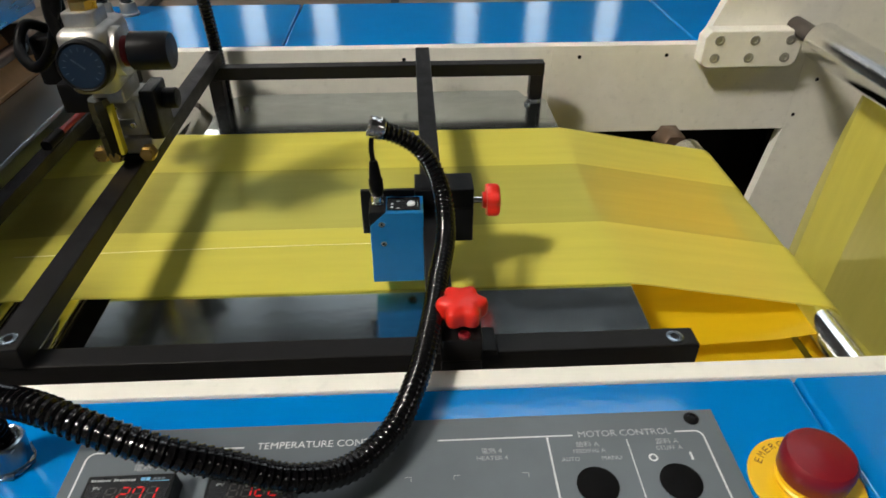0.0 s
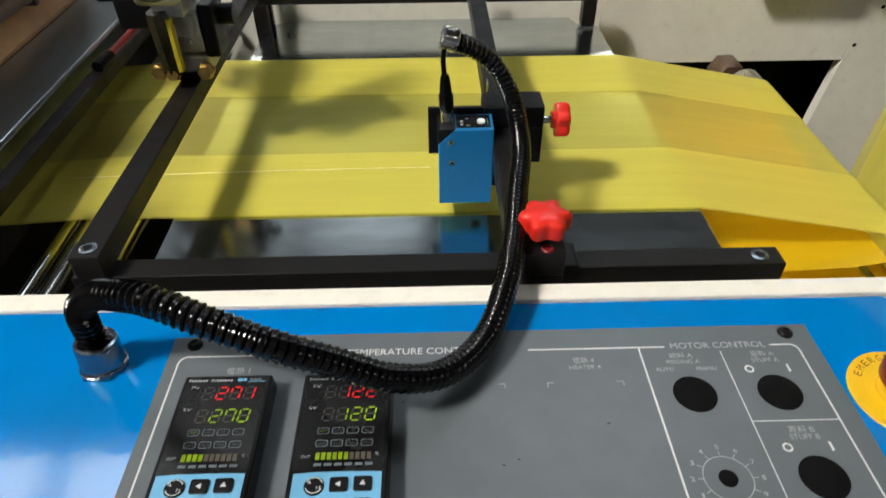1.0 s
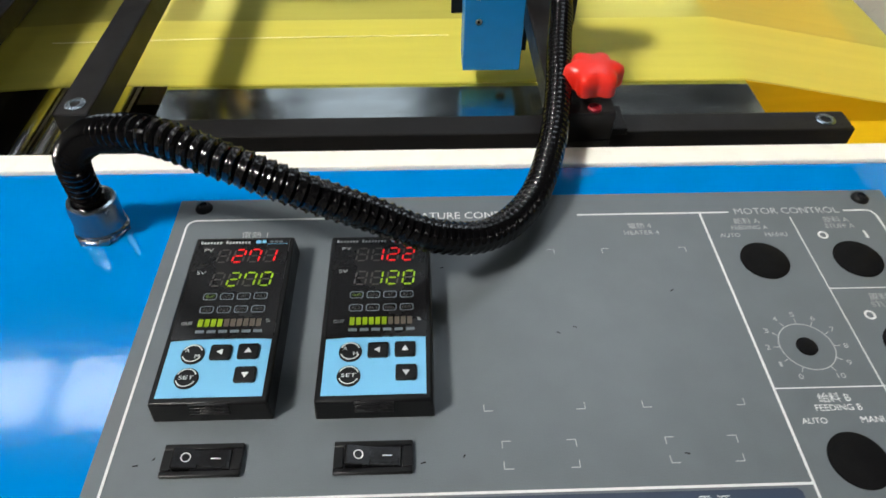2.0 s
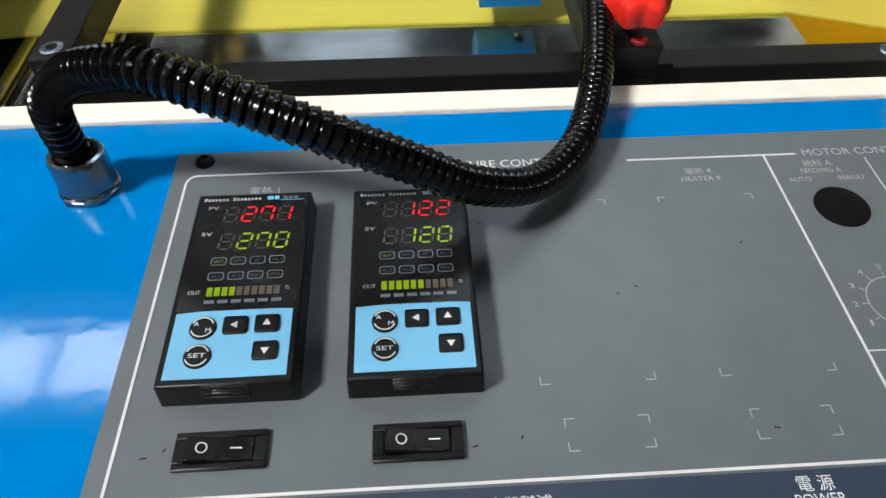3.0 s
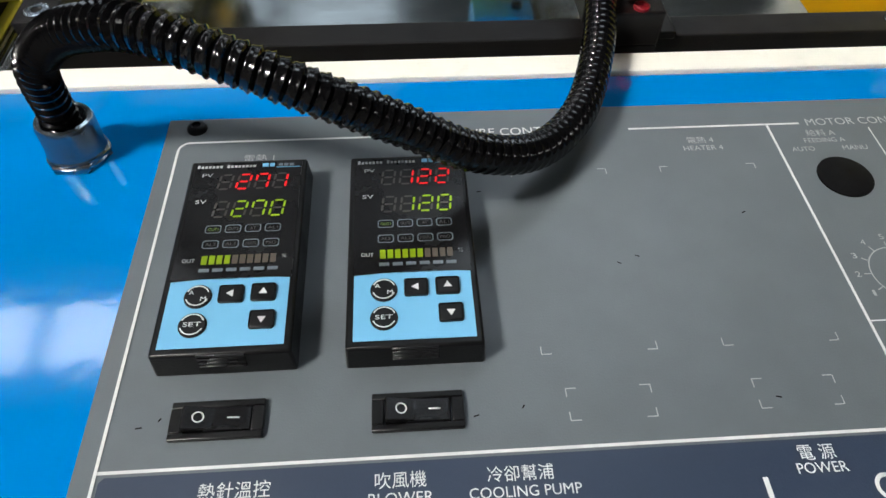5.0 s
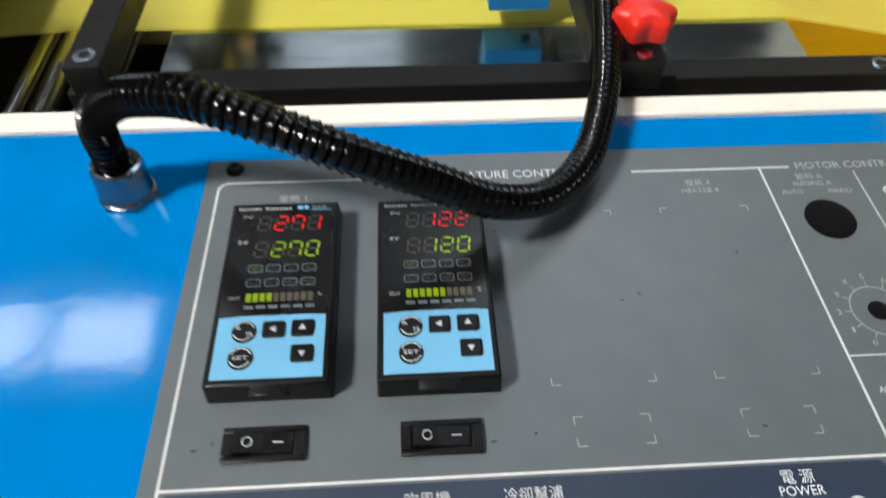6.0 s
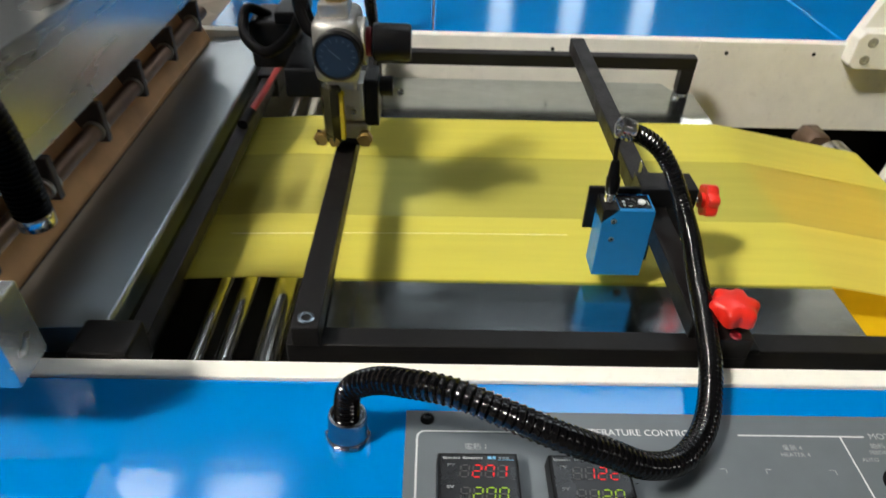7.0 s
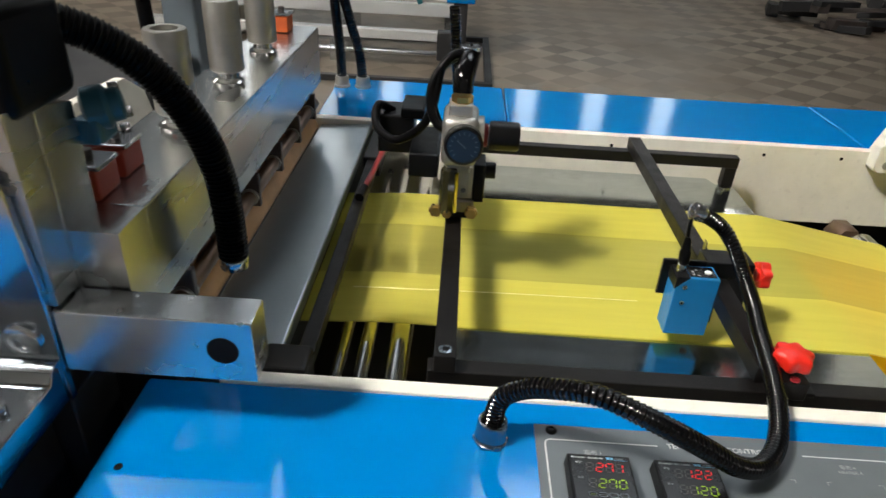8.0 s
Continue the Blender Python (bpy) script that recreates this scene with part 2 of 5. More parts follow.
def lathe(profile, base, axis=(0, 0, 1), seg=28):
    """profile: (radius, height) pairs turned round an axis from base."""
    bm = bmesh.new()
    q = Vector((0, 0, 1)).rotation_difference(Vector(axis).normalized())
    rings = []
    for r, h in profile:
        ring = []
        for i in range(seg):
            a = 2 * math.pi * i / seg
            ring.append(bm.verts.new(Vector(base) + q @ Vector((r * math.cos(a), r * math.sin(a), h))))
        rings.append(ring)
    for a, b in zip(rings, rings[1:]):
        for i in range(seg):
            bm.faces.new((a[i], a[(i + 1) % seg], b[(i + 1) % seg], b[i]))
    for f in bm.faces:
        f.smooth = True
    bm.faces.new(rings[0][::-1])
    bm.faces.new(rings[-1])
    return bm


def rod(p0, p1, r, seg=20, bev=0.0006):
    d = Vector(p1) - Vector(p0)
    h = d.length
    b = min(bev, r * 0.4, h * 0.4)
    return lathe([(r - b, 0), (r, b), (r, h - b), (r - b, h)], p0, d, seg)


def spline(pts, n):
    pts = [Vector(p) for p in pts]
    full = [2 * pts[0] - pts[1], *pts, 2 * pts[-1] - pts[-2]]
    out = []
    for k in range(n):
        u = min(k / (n - 1) * (len(pts) - 1), len(pts) - 1 - 1e-6)
        i = int(u)
        s = u - i
        a, b, c, d = full[i:i + 4]
        out.append(0.5 * (2 * b + (c - a) * s + (2 * a - 5 * b + 4 * c - d) * s * s + (3 * b - a - 3 * c + d) * s ** 3))
    return out


def even(pts, step):
    """The same line in steps of one length."""
    dense = spline(pts, 600)
    length = sum((b - a).length for a, b in zip(dense, dense[1:]))
    n = max(4, int(length / step))
    out, want, done = [dense[0]], length / n, 0.0
    for a, b in zip(dense, dense[1:]):
        d = (b - a).length
        while done + d >= want * len(out) and len(out) < n:
            out.append(a.lerp(b, (want * len(out) - done) / d))
        done += d
    return [*out, dense[-1]]


def sweep(line, radius, seg=14):
    """A round tube along points; radius is a number or a function of the running index."""
    bm = bmesh.new()
    rings, up = [], None
    for k, p in enumerate(line):
        t = (line[min(k + 1, len(line) - 1)] - line[max(k - 1, 0)]).normalized()
        if up is None:
            up = t.orthogonal().normalized()
        up = (up - t * up.dot(t)).normalized()
        side = t.cross(up)
        r = radius(k) if callable(radius) else radius
        rings.append([bm.verts.new(p + r * (math.cos(2 * math.pi * i / seg) * up + math.sin(2 * math.pi * i / seg) * side)) for i in range(seg)])
    for a, b in zip(rings, rings[1:]):
        for i in range(seg):
            bm.faces.new((a[i], a[(i + 1) % seg], b[(i + 1) % seg], b[i]))
    for f in bm.faces:
        f.smooth = True
    bm.faces.new(rings[0][::-1])
    bm.faces.new(rings[-1])
    return bm


def conduit(pts, r, pitch=0.0045, seg=22):
    """Corrugated hose: flat bands, each ending in a narrow raised ridge and a groove."""
    line = even(pts, pitch / 8)
    prof = (0.845, 0.92, 0.945, 0.945, 0.955, 1.0, 1.035, 0.95)
    return sweep(line, lambda k: r * prof[k % 8], seg)


def words(body, cx, cy, z, width, height=None, bold=False):
    """Letters from the built-in font as a flat mesh, lying face up, centred on (cx, cy)."""
    cu = bpy.data.curves.new("t", "FONT")
    cu.body = body
    cu.align_x, cu.align_y = "CENTER", "CENTER"
    cu.resolution_u = 3
    if bold:
        cu.offset = 0.012
    ob = bpy.data.objects.new("t", cu)
    scene.collection.objects.link(ob)
    me = bpy.data.meshes.new_from_object(ob.evaluated_get(bpy.context.evaluated_depsgraph_get()))
    bpy.data.objects.remove(ob)
    bpy.data.curves.remove(cu)
    bm = bmesh.new()
    bm.from_mesh(me)
    bpy.data.meshes.remove(me)
    if not bm.verts:
        return bm
    lo = Vector([min(v.co[i] for v in bm.verts) for i in range(3)])
    hi = Vector([max(v.co[i] for v in bm.verts) for i in range(3)])
    mid, s = (lo + hi) / 2, width / max(hi.x - lo.x, 1e-6)
    sy = height / max(hi.y - lo.y, 1e-6) if height else s
    for v in bm.verts:
        v.co = Vector((cx + (v.co.x - mid.x) * s, cy + (v.co.y - mid.y) * sy, z))
    return bm


def slab(x0, x1, y0, y1, z, t=0.0003):
    return box(x0, x1, y0, y1, z - t, z)


def ring(cx, cy, z, r0, r1, seg=32, a0=0.0, a1=360.0, t=0.0003):
    bm = bmesh.new()
    full = a1 - a0 >= 360
    n = seg
    pts = [radians(a0 + (a1 - a0) * i / n) for i in range(n if full else n + 1)]
    inner = [bm.verts.new((cx + r0 * math.cos(a), cy + r0 * math.sin(a), z)) for a in pts]
    outer = [bm.verts.new((cx + r1 * math.cos(a), cy + r1 * math.sin(a), z)) for a in pts]
    m = len(pts)
    for i in range(m if full else m - 1):
        j = (i + 1) % m
        bm.faces.new((inner[i], outer[i], outer[j], inner[j]))
    return bm


def bolt(parent, x, y, z, r=0.005, h=0.004, axis=(0, 0, 1), material=CHROME, name="bolt"):
    """Socket head screw with its hexagon recess."""
    b = lathe([(r * 0.9, 0), (r, h * 0.15), (r, h * 0.8), (r * 0.86, h), (r * 0.5, h), (r * 0.46, h * 0.45), (0.0002, h * 0.45)], (x, y, z), axis, 24)
    return part(name, b, material, parent, "socket head screw")


# ---- the hall ----
def hall():
    solo("floor", box(-10, 10, -8, 14.2, -0.1, 0), FLOOR, "worn dark brown concrete workshop floor", "floor", (0, 0, 0), kind="structure")
    solo("ceiling", box(-10, 10, -8, 14.2, 7, 7.1), ROOF, "grey sheet metal hall roof", "ceiling", (0, 0, 7), kind="structure")
    solo("wall_west", box(-10.2, -10, -8, 14.2, 0, 7), WALL, "plain grey painted hall wall", "wall", (-10, 0, 0), kind="structure")
    solo("wall_east", box(10, 10.2, -8, 14.2, 0, 7), WALL, "plain grey painted hall wall", "wall", (10, 0, 0), kind="structure")
    solo("wall_south", box(-10, 10, -8.2, -8, 0, 7), WALL, "plain grey painted hall wall", "wall", (0, -8, 0), kind="structure")
    # unseen roof lights, added over the far half for sheen on panel and table
    for i, (x, w, ya, yb, glow) in enumerate(((-5.5, 0.9, 7.6, 11.6, SKYGLOW), (-3.3, 0.9, 7.6, 11.6, SKYGLOW), (-1.1, 0.9, 7.6, 11.6, SKYGLOW), (1.7, 1.5, 3.3, 5.4, SHEENGLOW))):
        s = thing(f"skylight_{i + 1}", "unseen daylit roof light, added for reflections in panel and table", "skylight", (x, (ya + yb) / 2, 6.98), kind="structure")
        part("frame", join(box(x - w - 0.05, x - w, ya, yb, 6.93, 7.0), box(x + w, x + w + 0.05, ya, yb, 6.93, 7.0), box(x - w, x + w, ya, ya + 0.05, 6.93, 7.0), box(x - w, x + w, yb - 0.05, yb, 6.93, 7.0)), WALL, s)
        part("pane", box(x - w, x + w, ya + 0.05, yb - 0.05, 6.96, 6.98), glow, s)
    # far wall with tall narrow windows
    xs = (-4.75, -3.27, -1.8, 1.18, 2.69, 4.2)
    w, z0, z1 = 0.26, 3.0, 6.2
    b = join(box(-10, 10, 14, 14.2, 0, z0), box(-10, 10, 14, 14.2, z1, 7))
    edges = [-10] + [v for x in xs for v in (x - w, x + w)] + [10]
    for a, c in zip(edges[::2], edges[1::2]):
        b = join(b, box(a, c, 14, 14.2, z0, z1))
    solo("wall_north", b, WALL, "grey hall wall with tall narrow windows", "wall", (0, 14, 0), kind="structure")
    for i, x in enumerate(xs):
        win = thing(f"window_{i + 1}", "tall narrow daylit hall window", "window", (x, 14.1, z0), kind="structure")
        part("window_frame", join(box(x - w, x - w + 0.04, 14.04, 14.12, z0, z1), box(x + w - 0.04, x + w, 14.04, 14.12, z0, z1), box(x - w + 0.04, x + w - 0.04, 14.04, 14.12, z0, z0 + 0.04), box(x - w + 0.04, x + w - 0.04, 14.04, 14.12, z1 - 0.04, z1)), WALL, win)
        part("pane", box(x - w + 0.04, x + w - 0.04, 14.07, 14.09, z0 + 0.04, z1 - 0.04), DAYGLOW, win)


def hall_lamp(x, y, z, sx, sy, glow, label):
    t = thing("hall_lamp", label, "lamp", (x, y, z), "hall lamps")
    part("diffuser", box(x - sx / 2, x + sx / 2, y - sy / 2, y + sy / 2, z, z + 0.02), glow, t)
    part("housing", box(x - sx / 2 - 0.02, x + sx / 2 + 0.02, y - sy / 2 - 0.02, y + sy / 2 + 0.02, z + 0.021, z + 0.1, 0.01), WHITE, t)
    for s in (-0.3, 0.3):
        part("hanger", rod((x + s * sx, y, z + 0.1), (x + s * sx, y, 7), 0.008, 8), STEEL, t)


hall()
hall_lamp(-4.25, -1.85, 6.5, 1.3, 1.0, KEYGLOW, "bright square hall lamp hanging from the roof")
for lx, lw in ((-2.66, 0.42), (-2.05, 0.56), (-1.33, 0.4)):
    hall_lamp(lx, 2.12, 4.2, lw, 0.42, ROWGLOW, "hanging white rectangular lamp, mirrored row lamp or added fill lamp")
# Four unseen fill lamps, added to brighten the hall and the far plate.
for lx, ly in ((4.5, -4), (-6, 5), (3.2, 9), (-3.2, 9)):
    hall_lamp(lx, ly, 4.6, 1.4, 0.7, FILLGLOW, "hanging white rectangular lamp, mirrored row lamp or added fill lamp")


P = 0.873


# ---- machine body ----
def machine_body():
    m = thing("near_side_plate", "cream painted steel machine side plate", "side plate", (0.2, 0.26, 0), kind="structure")
    part("plate", box(-0.475, 1.3, 0.2535, 0.2685, 0, P, 0.0015), WHITE, m)
    c = thing("near_cover", "glossy blue enamelled sheet metal cover of the machine", "cover", (-0.15, 0.1, 0), "blue covers")
    part("top_sheet", box(-0.535, 0.2362, -0.12, 0.2532, 0.6, 0.8718, 0.003, 3), BLUE, c)
    part("skirt", box(-0.53, 0.2362, -0.118, 0.25, 0, 0.5995), BLUE, c)
    part("screw_hole", lathe([(0.003, 0), (0.003, 0.0012)], (-0.516, 0.158, 0.8712), seg=16), HOLE, c)
    c2 = thing("near_cover", "glossy blue enamelled sheet metal cover of the machine", "cover", (0.7, 0.1, 0), "blue covers")
    part("top_sheet", box(0.2382, 1.3, -0.12, 0.2532, 0.6, 0.8718, 0.003, 3), BLUE, c2)
    part("skirt", box(0.24, 1.3, -0.118, 0.25, 0, 0.5995), BLUE, c2)
    # Unseen cover, added so that its blue mirrors in the press upright.
    c3 = thing("near_cover", "unseen blue enamelled cover added for its reflection in the press upright", "cover", (-1.1, 0.05, 0), "blue covers")
    part("top_sheet", box(-1.5, -0.735, -0.12, 0.19, 0.81, 0.8718, 0.003, 3), BLUE, c3)
    part("skirt", box(-1.5, -0.955, -0.118, 0.188, 0, 0.8095), BLUE, c3)
    # far side: plate with an opening and a taller part that carries the upper roller
    y0, y1 = 0.912, 0.93
    f = thing("far_side_plate", "cream painted steel machine side plate with an opening", "side plate", (0.2, 0.92, 0), kind="structure")
    low, top = 0.50, 0.733
    part("plate", join(box(-0.62, 0.2, y0, y1, 0, P, 0.001), box(0.2, 0.59, y0, y1, top, P, 0.001), box(0.2, 0.56, y0, y1, 0, low),
                       prism([(0.590, top), (0.590, P), (1.3, P), (1.3, 0), (0.56, 0), (0.56, low)], y0, y1, "y")), WHITE, f)
    part("upright", prism([(0.424, P), (0.455, 0.96), (0.50, 1.06), (0.56, 1.35), (1.3, 1.35), (1.3, P)], y0, y1, "y", 0.0012), WHITE, f)
    for x, z in ((0.242, 0.856), (0.374, 0.857), (0.60, 0.757), (0.62, 0.815), (-0.02, 0.856)):
        part("screw_hole", rod((x, y0 + 0.001, z), (x, y0 - 0.0004, z), 0.0032, 14), HOLE, f)
    # Black box behind the opening; the interior's shade is put into its colour.
    part("opening_shade_box", join(box(0.19, 0.62, 0.99, 1.0, low - 0.02, top + 0.02), box(0.19, 0.62, y1, 0.99, top, top + 0.01), box(0.19, 0.62, y1, 0.99, low - 0.01, low), box(0.615, 0.625, y1, 0.99, low, top), box(0.185, 0.195, y1, 0.99, low, top)), HOLE, f)
    for a, b in ((-0.535, -0.2002), (-0.1984, 0.423), (0.4248, 1.3)):
        c = thing("far_cover", "glossy blue enamelled sheet metal cover of the machine", "cover", ((a + b) / 2, 1.05, 0), "blue covers")
        part("top_sheet", box(a, b, 0.931, 1.165, 0.76, 0.8705, 0.003, 3), BLUE, c)
        part("skirt", box(a + 0.003, b - 0.003, 1.005, 1.16, 0, 0.7595), BLUE, c)
    # block that carries the upper roller's shaft
    k = thing("shaft_block", "cream painted steel block with six socket screws", "bearing block", (0.49, 0.9, P))
    part("block", prism([(0.424, 0.900), (0.416, 0.890), (0.416, 0.852), (0.424, 0.845), (0.552, 0.845), (0.560, 0.853), (0.564, 0.890), (0.556, 0.900)], 0.886, 0.912, "y", 0.002), WHITE, k)
    for x, z in ((0.438, 0.886), (0.490, 0.886), (0.543, 0.886), (0.436, 0.860), (0.487, 0.860), (0.541, 0.860)):
        bolt(k, x, 0.887, z, 0.0072, 0.0025, (0, -1, 0), CAST)
    g = thing("floor_gap_housing", "black painted machine interior", "machine interior", (0, 0.6, 0))
    part("tray", box(-0.62, 1.3, 0.27, 0.911, 0.45, 0.46), DARK, g)
    part("end_panel", box(-0.63, -0.621, 0.27, 0.911, 0.0, 0.80), DARK, g)


machine_body()


# ---- control panel ----
def control_panel():
    p = thing("control_panel", "grey printed control panel sheet with white lettering", "control panel", (-0.02, 0.05, P))
    part("sheet", box(-0.2095, 0.1715, -0.10, 0.2275, 0.8715, P, 0.0006), GREY, p)
    z = P + 0.0004
    w = 0.0011
    part("navy_field", prism([(-0.199, 0.0635), (-0.2005, 0.062), (-0.2005, -0.09), (0.060, -0.09), (0.060, 0.062), (0.0585, 0.0635)], P, z - 0.0001), NAVY, p)

    def line(x0, y0, x1, y1, wide=w, ink=INK):
        d = Vector((x1 - x0, y1 - y0, 0))
        n = Vector((-d.y, d.x, 0)).normalized() * wide / 2
        a, b = Vector((x0, y0, z)), Vector((x1, y1, z))
        bm = bmesh.new()
        bm.faces.new([bm.verts.new(v) for v in (a - n, b - n, b + n, a + n)])
        part("printed_line", bm, ink, p)

    # frame lines
    part("printed_line", ring(-0.197, 0.2065, z, 0.0045, 0.0056, 8, 90, 180), INK, p)
    line(-0.197, 0.2115, -0.113, 0.2115)
    line(-0.2021, 0.2065, -0.2021, -0.09)
    line(0.0005, 0.2112, 0.081, 0.2112)
    line(0.0655, 0.2106, 0.0655, -0.09)
    line(-0.2015, 0.065, 0.0650, 0.065)
    line(0.143, 0.2112, 0.1545, 0.2112)
    part("printed_line", ring(0.1545, 0.2066, z, 0.0041, 0.0052, 8, 0, 90), INK, p)
    line(0.1592, 0.2066, 0.1592, -0.09)
    thin = 0.0006
    line(0.1125, 0.207, 0.1125, 0.02, thin)
    line(0.1128, 0.1585, 0.1586, 0.1585, thin)
    line(0.0661, 0.1056, 0.1586, 0.1056, thin)
    # lettering
    for body, x, y, wide, ink in (
            ("TEMPERATURE CONTROL", -0.0660, 0.2122, 0.079, INK), ("MOTOR CONTROL", 0.1125, 0.2118, 0.056, INK3),
            ("電熱 1", -0.166, 0.2005, 0.013, INK2), ("電熱 4", 0.0315, 0.2025, 0.012, INK2), ("HEATER 4", 0.0315, 0.1975, 0.018, INK2),
            ("給料 A", 0.0885, 0.2046, 0.0135, INK2), ("FEEDING A", 0.0885, 0.1998, 0.019, INK2), ("AUTO", 0.0765, 0.1945, 0.0105, INK2), ("MANU", 0.1005, 0.1945, 0.0115, INK2),
            ("原料 A", 0.136, 0.2046, 0.0135, INK2), ("STUFF A", 0.136, 0.1998, 0.0155, INK2),
            ("原料 B", 0.136, 0.1530, 0.0135, INK2), ("STUFF B", 0.136, 0.1485, 0.0155, INK2),
            ("給料 B", 0.089, 0.1008, 0.0135, INK), ("FEEDING B", 0.089, 0.0962, 0.0195, INK), ("AUTO", 0.0765, 0.0905, 0.0105, INK), ("MANU", 0.1015, 0.0905, 0.0115, INK),
            ("熱針溫控", -0.1585, 0.0575, 0.022, INK), ("HEAT STITCH TEMP", -0.1585, 0.0515, 0.044, INK),
            ("吹風機", -0.1075, 0.0578, 0.016, INK), ("BLOWER", -0.1075, 0.0522, 0.020, INK),
            ("冷卻幫浦", -0.070, 0.0578, 0.021, INK), ("COOLING PUMP", -0.069, 0.0522, 0.035, INK),
            ("電 源", 0.026, 0.0590, 0.012, INK), ("POWER", 0.026, 0.0540, 0.0165, INK)):
        part("lettering", words(body, x, y, z, wide), ink, p)
    for x, y in ((0.1245, 0.1935), (0.1245, 0.1425), (0.126, 0.0905)):
        part("printed_mark", ring(x, y, z, 0.0016, 0.0027, 20), INK, p)
        line(x + 0.0225, y - 0.0026, x + 0.0225, y + 0.0028, 0.0014)
    part("printed_mark", ring(0.0445, 0.047, z, 0.0030, 0.0043, 24), INK, p)
    line(0.0065, 0.042, 0.0065, 0.052, 0.0017)
    line(-0.0600, 0.040, -0.0600, 0.048, 0.0017)
    # corner marks for the places that are left empty
    k = 0.0036
    for x0, x1, y0, y1 in ((-0.057, -0.0155, 0.0985, 0.1868), (0.0085, 0.0508, 0.0985, 0.1868), (-0.0510, -0.0218, 0.0738, 0.0852), (0.0138, 0.0424, 0.0745, 0.0852)):
        for x, y, sx, sy in ((x0, y0, 1, 1), (x1, y0, -1, 1), (x0, y1, 1, -1), (x1, y1, -1, -1)):
            line(x, y, x + sx * k, y, 0.0004, INK2)
            line(x, y, x, y + sy * k * 0.85, 0.0004, INK2)
    # potentiometer scale
    cx, cy = 0.0882, 0.1262
    part("printed_scale", ring(cx, cy, z, 0.0118, 0.0123, 40), INK2, p)
    for i in range(11):
        a = radians(240 - i * 30)
        c, s = math.cos(a), math.sin(a)
        line(cx + 0.0123 * c, cy + 0.0123 * s, cx + 0.0150 * c, cy + 0.0150 * s, 0.0004, INK2)
        part("lettering", words(str(i), cx + 0.0175 * c, cy + 0.0175 * s, z, 0.0012 if i == 1 else 0.0036 if i == 10 else 0.002, 0.0026), INK2, p)
    for x, y, r in ((0.0882, 0.177, 0.0118), (0.1352, 0.177, 0.0118), (0.1352, 0.1255, 0.0118), (0.0870, 0.0735, 0.0118), (0.1352, 0.0735, 0.0118), (cx, cy, 0.0046)):
        part("hole", lathe([(r, 0), (r, 0.0007), (r - 0.0008, 0.0011), (0.0002, 0.0011)], (x, y, P), seg=36), HOLE, p, "dark round hole closed with a black plug")
    for x, y in ((-0.196, 0.221), (0.1565, 0.2205)):
        part("screw", lathe([(0.0046, 0), (0.0045, 0.001), (0.0036, 0.0021), (0.0022, 0.0025), (0.0019, 0.0012), (0.0002, 0.0012)], (x, y, P), seg=24), PLASTIC, p, "black dome head screw")
    rnd = random.Random(4)
    for x, y in ((0.036, 0.159), (-0.073, 0.176), (-0.0665, 0.079), (-0.083, 0.077), (-0.213 + 0.02, 0.079), (-0.186, 0.081), (0.022, 0.078), (-0.012, 0.139), (-0.02, 0.136)):
        a = rnd.random() * 3
        line(x, y, x + 0.0022 * math.cos(a), y + 0.0012 * math.sin(a), 0.0005, HOLE)


control_panel()

ON = {"0": "abcdef", "1": "bc", "2": "abged", "7": "abcf", "8": "abcdefg"}


def digits(x, y, z, w, h, pitch, text):
    """The bars of a row of seven-segment digits, slightly slanted, each with whether it is lit."""
    out = []
    for i, ch in enumerate(text):
        for s in "abcdefg":
            on = ch != " " and s in ON[ch]
            t = 0.115 * w
            px, py = x + i * pitch, y
            if s in "adg":
                yy = {"a": h, "g": h / 2, "d": 0}[s]
                q = [(t * 1.1, yy), (t * 1.9, yy + t * 0.8), (w - t * 1.9, yy + t * 0.8), (w - t * 1.1, yy), (w - t * 1.9, yy - t * 0.8), (t * 1.9, yy - t * 0.8)]
            else:
                xx = 0.0 if s in "ef" else w
                y0, y1 = (h / 2, h) if s in "bf" else (0, h / 2)
                q = [(xx, y0 + t * 0.5), (xx + t * 0.8, y0 + t * 1.3), (xx + t * 0.8, y1 - t * 1.3), (xx, y1 - t * 0.5), (xx - t * 0.8, y1 - t * 1.3), (xx - t * 0.8, y0 + t * 1.3)]
            bm = bmesh.new()
            bm.faces.new([bm.verts.new((px + a + b * 0.12, py + b, z)) for a, b in q])
            out.append((on, bm))
    return out


